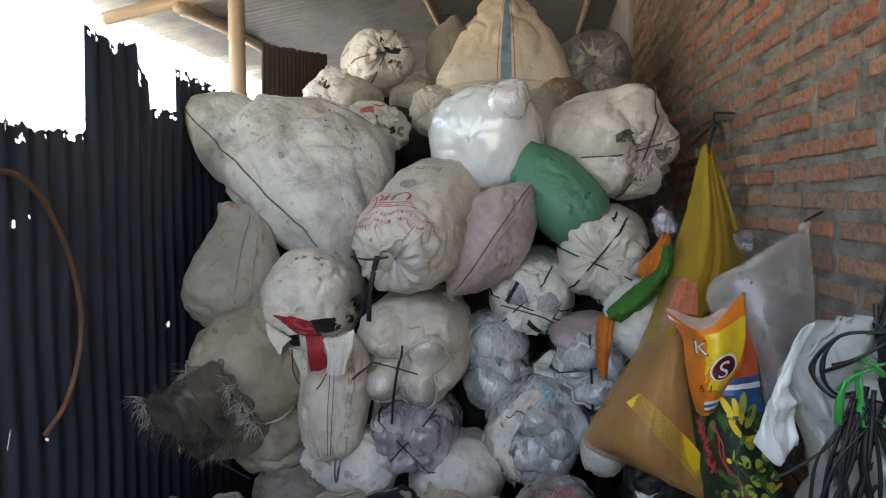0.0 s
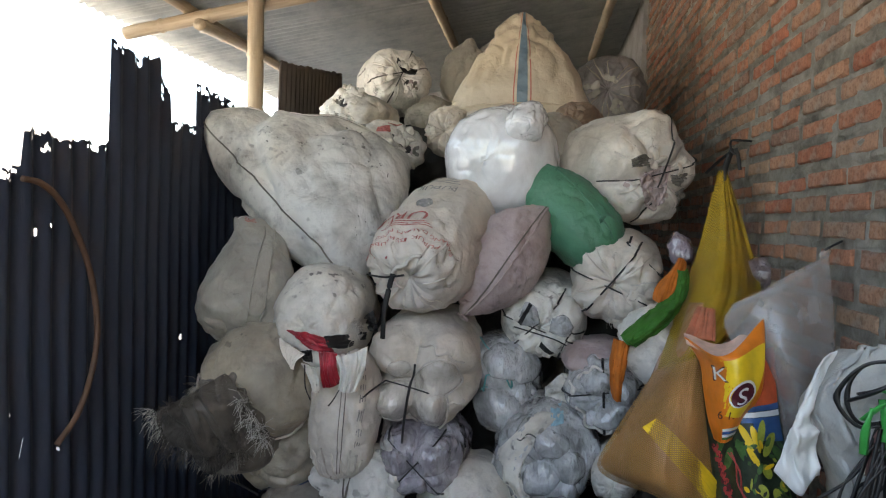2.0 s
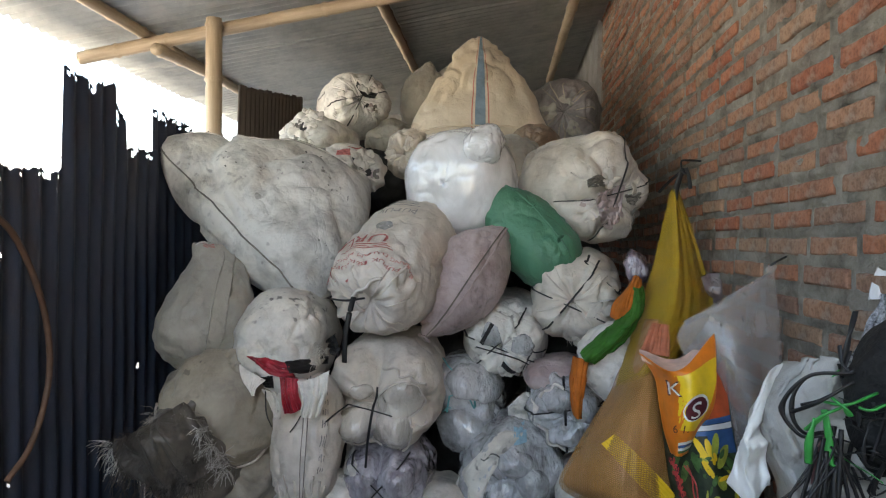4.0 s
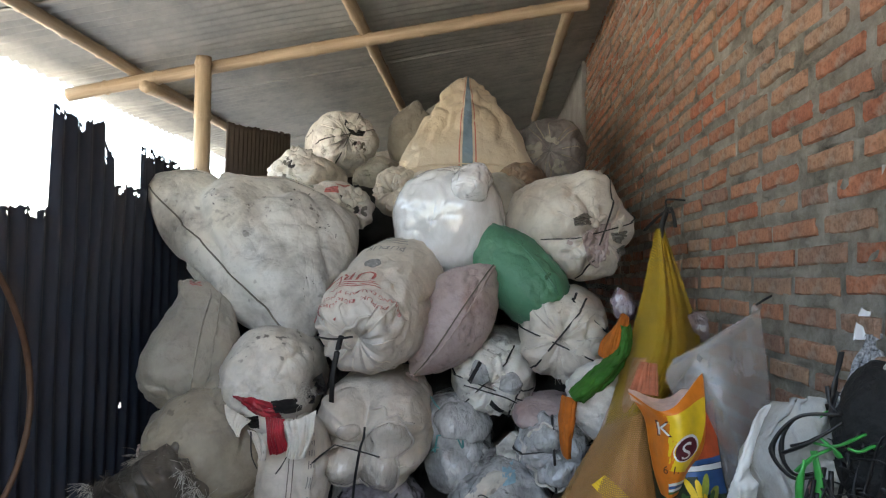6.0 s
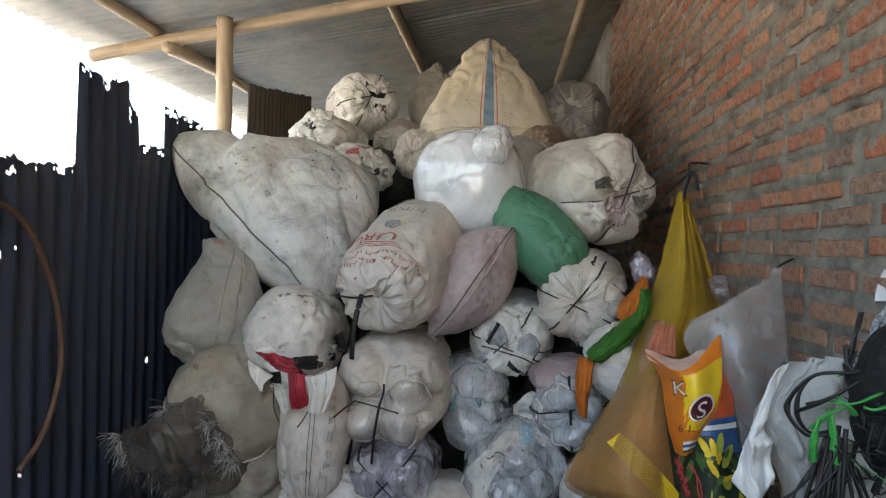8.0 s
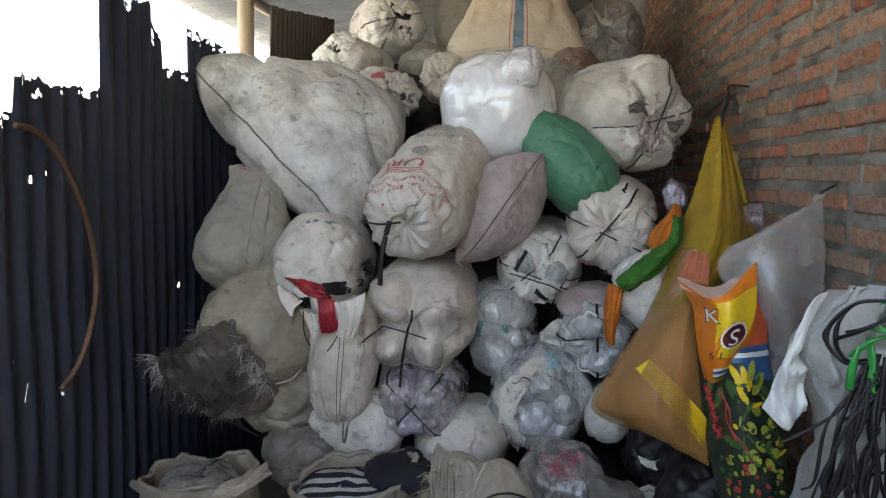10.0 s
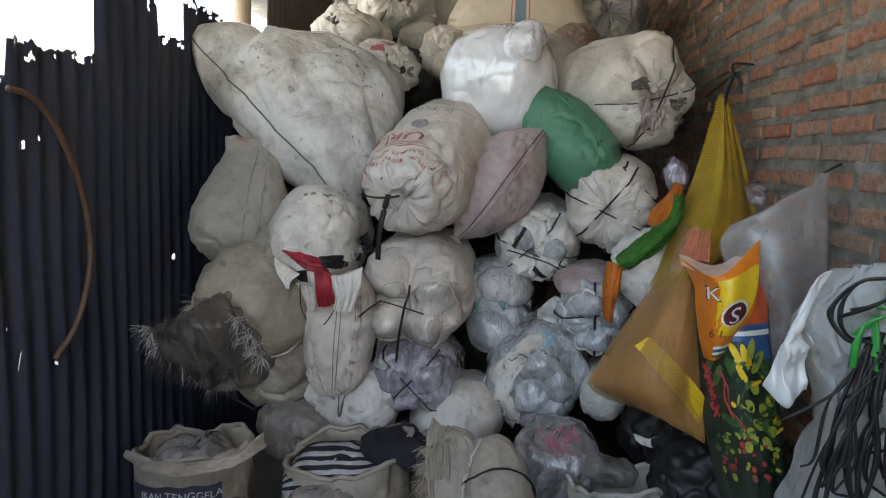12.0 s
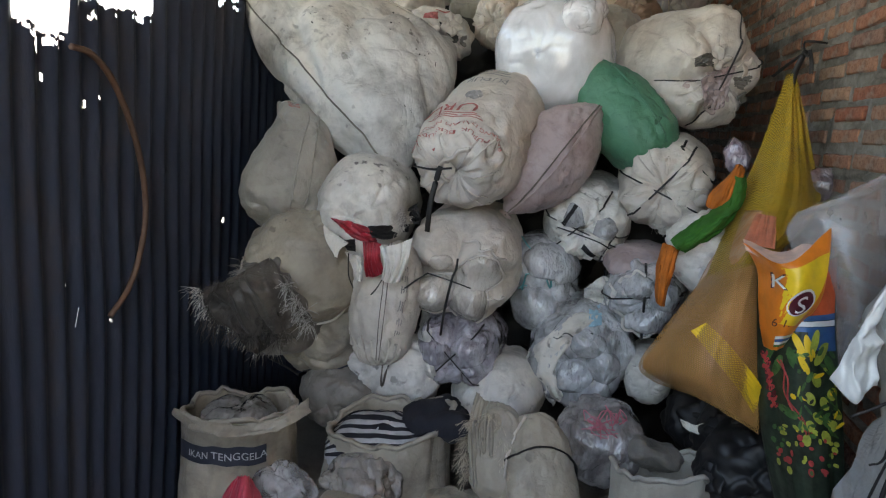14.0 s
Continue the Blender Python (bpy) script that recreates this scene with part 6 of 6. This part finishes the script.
soft("flap", white, WHITEPRINT, [[(0.650, 1.400, 1.411), (0.606, 1.360, 1.389), (0.590, 1.380, 1.320)], [(0.606, 1.360, 1.303), (0.559, 1.330, 1.289), (0.564, 1.360, 1.282)], [(0.601, 1.350, 1.241), (0.552, 1.320, 1.234), (0.546, 1.360, 1.245)], [(0.608, 1.350, 1.171), (0.567, 1.330, 1.137), (0.529, 1.360, 1.166)]], "crisp white folded strip", fold=0.018, pleats=2.5, wobble=2.0, seed=126, thick=0.003)
for pts in (
        ((0.651, 1.210, 1.426), (0.617, 1.210, 1.418), (0.593, 1.210, 1.386), (0.591, 1.210, 1.345), (0.612, 1.210, 1.316), (0.645, 1.210, 1.319)),
        ((0.649, 1.210, 1.319), (0.636, 1.210, 1.276), (0.605, 1.210, 1.221), (0.562, 1.210, 1.185), (0.512, 1.210, 1.153)),
        ((0.652, 1.200, 1.388), (0.627, 1.200, 1.376), (0.601, 1.200, 1.369)),
        ((0.639, 1.200, 1.321), (0.605, 1.200, 1.193), (0.596, 1.200, 1.106), (0.585, 1.200, 1.040), (0.581, 1.200, 0.995)),
        ((0.661, 1.210, 1.299), (0.634, 1.210, 1.149), (0.615, 1.210, 1.071), (0.616, 1.210, 1.027), (0.641, 1.210, 1.019)),
        ((0.678, 1.210, 1.228), (0.639, 1.210, 1.182), (0.630, 1.210, 1.106), (0.644, 1.210, 1.031), (0.681, 1.210, 1.013)),
        ((0.677, 1.200, 1.200), (0.649, 1.200, 1.144), (0.649, 1.200, 1.069), (0.667, 1.200, 1.006)),
        ((0.683, 1.200, 1.159), (0.663, 1.200, 1.114), (0.665, 1.200, 1.060), (0.700, 1.200, 1.032)),
        ((0.694, 1.210, 1.113), (0.659, 1.210, 1.103), (0.640, 1.210, 1.101)),
        ((0.667, 1.210, 1.258), (0.648, 1.210, 1.225), (0.613, 1.210, 1.200), (0.605, 1.210, 1.146), (0.603, 1.210, 1.048)),
        ((0.659, 1.200, 1.333), (0.654, 1.200, 1.281), (0.673, 1.200, 1.231)),
        ((0.667, 1.200, 1.277), (0.656, 1.200, 1.198), (0.677, 1.200, 1.115), (0.696, 1.200, 1.064)),
):
    rope(white, pts, BLACK, 0.0048, "cord", 40)
random.seed(32)
top, low = Vector((0.646, 1.190, 1.314)), Vector((0.648, 1.190, 1.009))
for k in range(14):
    a, c = random.uniform(-0.05, 0.05), random.uniform(-0.09, 0.08)
    p0 = top + Vector((a * 0.4, -0.004, random.uniform(-0.05, 0.02)))
    p1 = top.lerp(low, 0.35) + Vector((c * 0.7 + random.uniform(-0.02, 0.02), -0.012, 0))
    p2 = top.lerp(low, 0.7) + Vector((c, -0.010, 0))
    p3 = low + Vector((c * 1.1 + random.uniform(-0.03, 0.03), -0.004, random.uniform(-0.08, 0.08)))
    rope(white, [p0, p1, p2, p3], BLACK, random.uniform(0.003, 0.0055), "cord", 26)
GREENSTRAP = plain("green_strap", (0.03, 0.30, 0.06), 0.35)
rope(white, [(0.641, 1.200, 1.362), (0.645, 1.190, 1.314), (0.646, 1.190, 1.273), (0.656, 1.190, 1.264)], GREENSTRAP, 0.008, "green_strap", flat=0.4)
rope(white, [(0.652, 1.200, 1.332), (0.634, 1.200, 1.290), (0.632, 1.210, 1.223)], plain("brown_strap", (0.22, 0.11, 0.10), 0.5), 0.007, "strap", flat=0.4)
heap = thing("strap_heap", "tangle of black and green plastic straps in the white bag", "straps")
part("core", *Shape((0.731, 1.280, 1.391), (0.836, 1.200, 1.372), 0.115, 0.125, ends=("round", "round"), seed=130, lump=0.2, fold=0.08).mesh(30, 40), plain("dark_strapping", (0.006, 0.006, 0.006), 0.85, 0.5, 60, 0.8), heap)
for k, pts in enumerate((((0.628, 1.170, 1.382), (0.651, 1.140, 1.385), (0.703, 1.150, 1.404)), ((0.603, 1.180, 1.330), (0.618, 1.150, 1.363), (0.647, 1.150, 1.378)), ((0.607, 1.180, 1.271), (0.599, 1.160, 1.316), (0.609, 1.160, 1.355)), ((0.633, 1.160, 1.394), (0.646, 1.140, 1.380), (0.656, 1.140, 1.366)), ((0.670, 1.140, 1.381), (0.683, 1.130, 1.379), (0.711, 1.140, 1.387)))):
    rope(heap, pts, GREENSTRAP, 0.007, "green_strap", flat=0.4)
for k, pts in enumerate((((0.587, 1.200, 1.356), (0.614, 1.160, 1.384), (0.666, 1.150, 1.422)), ((0.682, 1.200, 1.467), (0.662, 1.180, 1.430), (0.676, 1.170, 1.438)), ((0.701, 1.220, 1.536), (0.682, 1.200, 1.497), (0.672, 1.200, 1.447)), ((0.665, 1.200, 1.477), (0.665, 1.190, 1.448), (0.672, 1.180, 1.435)), ((0.671, 1.160, 1.435), (0.604, 1.180, 1.424), (0.568, 1.200, 1.363), (0.597, 1.190, 1.317), (0.632, 1.180, 1.321)))):
    rope(heap, pts, BLACK, 0.006, "black_strap", flat=0.5)
random.seed(44)
mid = Vector((0.775, 1.245, 1.335))
for k in range(34):
    d = [Vector((random.gauss(0, 1), random.gauss(-0.7, 0.6), random.gauss(0, 1))).normalized() for _ in range(4)]
    pts = [mid + Vector((v.x * 0.115, v.y * 0.125, v.z * 0.135)) * random.uniform(0.92, 1.08) for v in d]
    rope(heap, pts, GREENSTRAP if k % 9 == 4 else BLACK, random.uniform(0.003, 0.006), "green_strap" if k % 9 == 4 else "black_strap", 26, 0.35)
hung = thing("hanging_bag", "white film and checked cloth hung from above by the wall", "plastic bag", "bags on the wall")
soft("film", hung, GLOSSY, [[(0.828, 1.320, 1.807), (0.829, 1.310, 1.806)], [(0.817, 1.320, 1.672), (0.821, 1.300, 1.673)], [(0.797, 1.340, 1.593), (0.814, 1.290, 1.602)], [(0.787, 1.340, 1.548), (0.822, 1.280, 1.565)]], fold=0.02, seed=131)
rope(hung, [(0.790, 1.239, 1.884), (0.827, 1.310, 1.801)], STRING, 0.003, "string")
soft("cloth", hung, plain("grey_check", (0.22, 0.22, 0.23), 0.8, 0.9, 160, 0), [[(0.786, 1.300, 1.562), (0.830, 1.250, 1.578)], [(0.764, 1.300, 1.507), (0.829, 1.250, 1.525)], [(0.721, 1.280, 1.433), (0.782, 1.240, 1.442)]], "black and white checked cloth", fold=0.02, seed=132)
sack("near_white", "sack", "white sack at the near end of the wall", WHITE, (0.768, 1.150, 1.363), (0.15, 0.15, 0.0), 0.09, 0.16, ends=("round", "round"), group="bags on the wall", seed=133)

# cane hanging on the iron wall
cane = thing("bent_cane", "bent brown cane hung on the iron wall", "cane")
rope(cane, [(-1.270, 1.525, 1.721), (-1.260, 1.583, 1.710), (-1.260, 1.659, 1.660), (-1.260, 1.738, 1.549), (-1.260, 1.794, 1.418), (-1.260, 1.815, 1.281), (-1.260, 1.792, 1.162), (-1.260, 1.731, 1.053), (-1.270, 1.659, 0.984)], plain("brown_cane", (0.12, 0.065, 0.04), 0.6), 0.009, "rod", 60, flat=1)
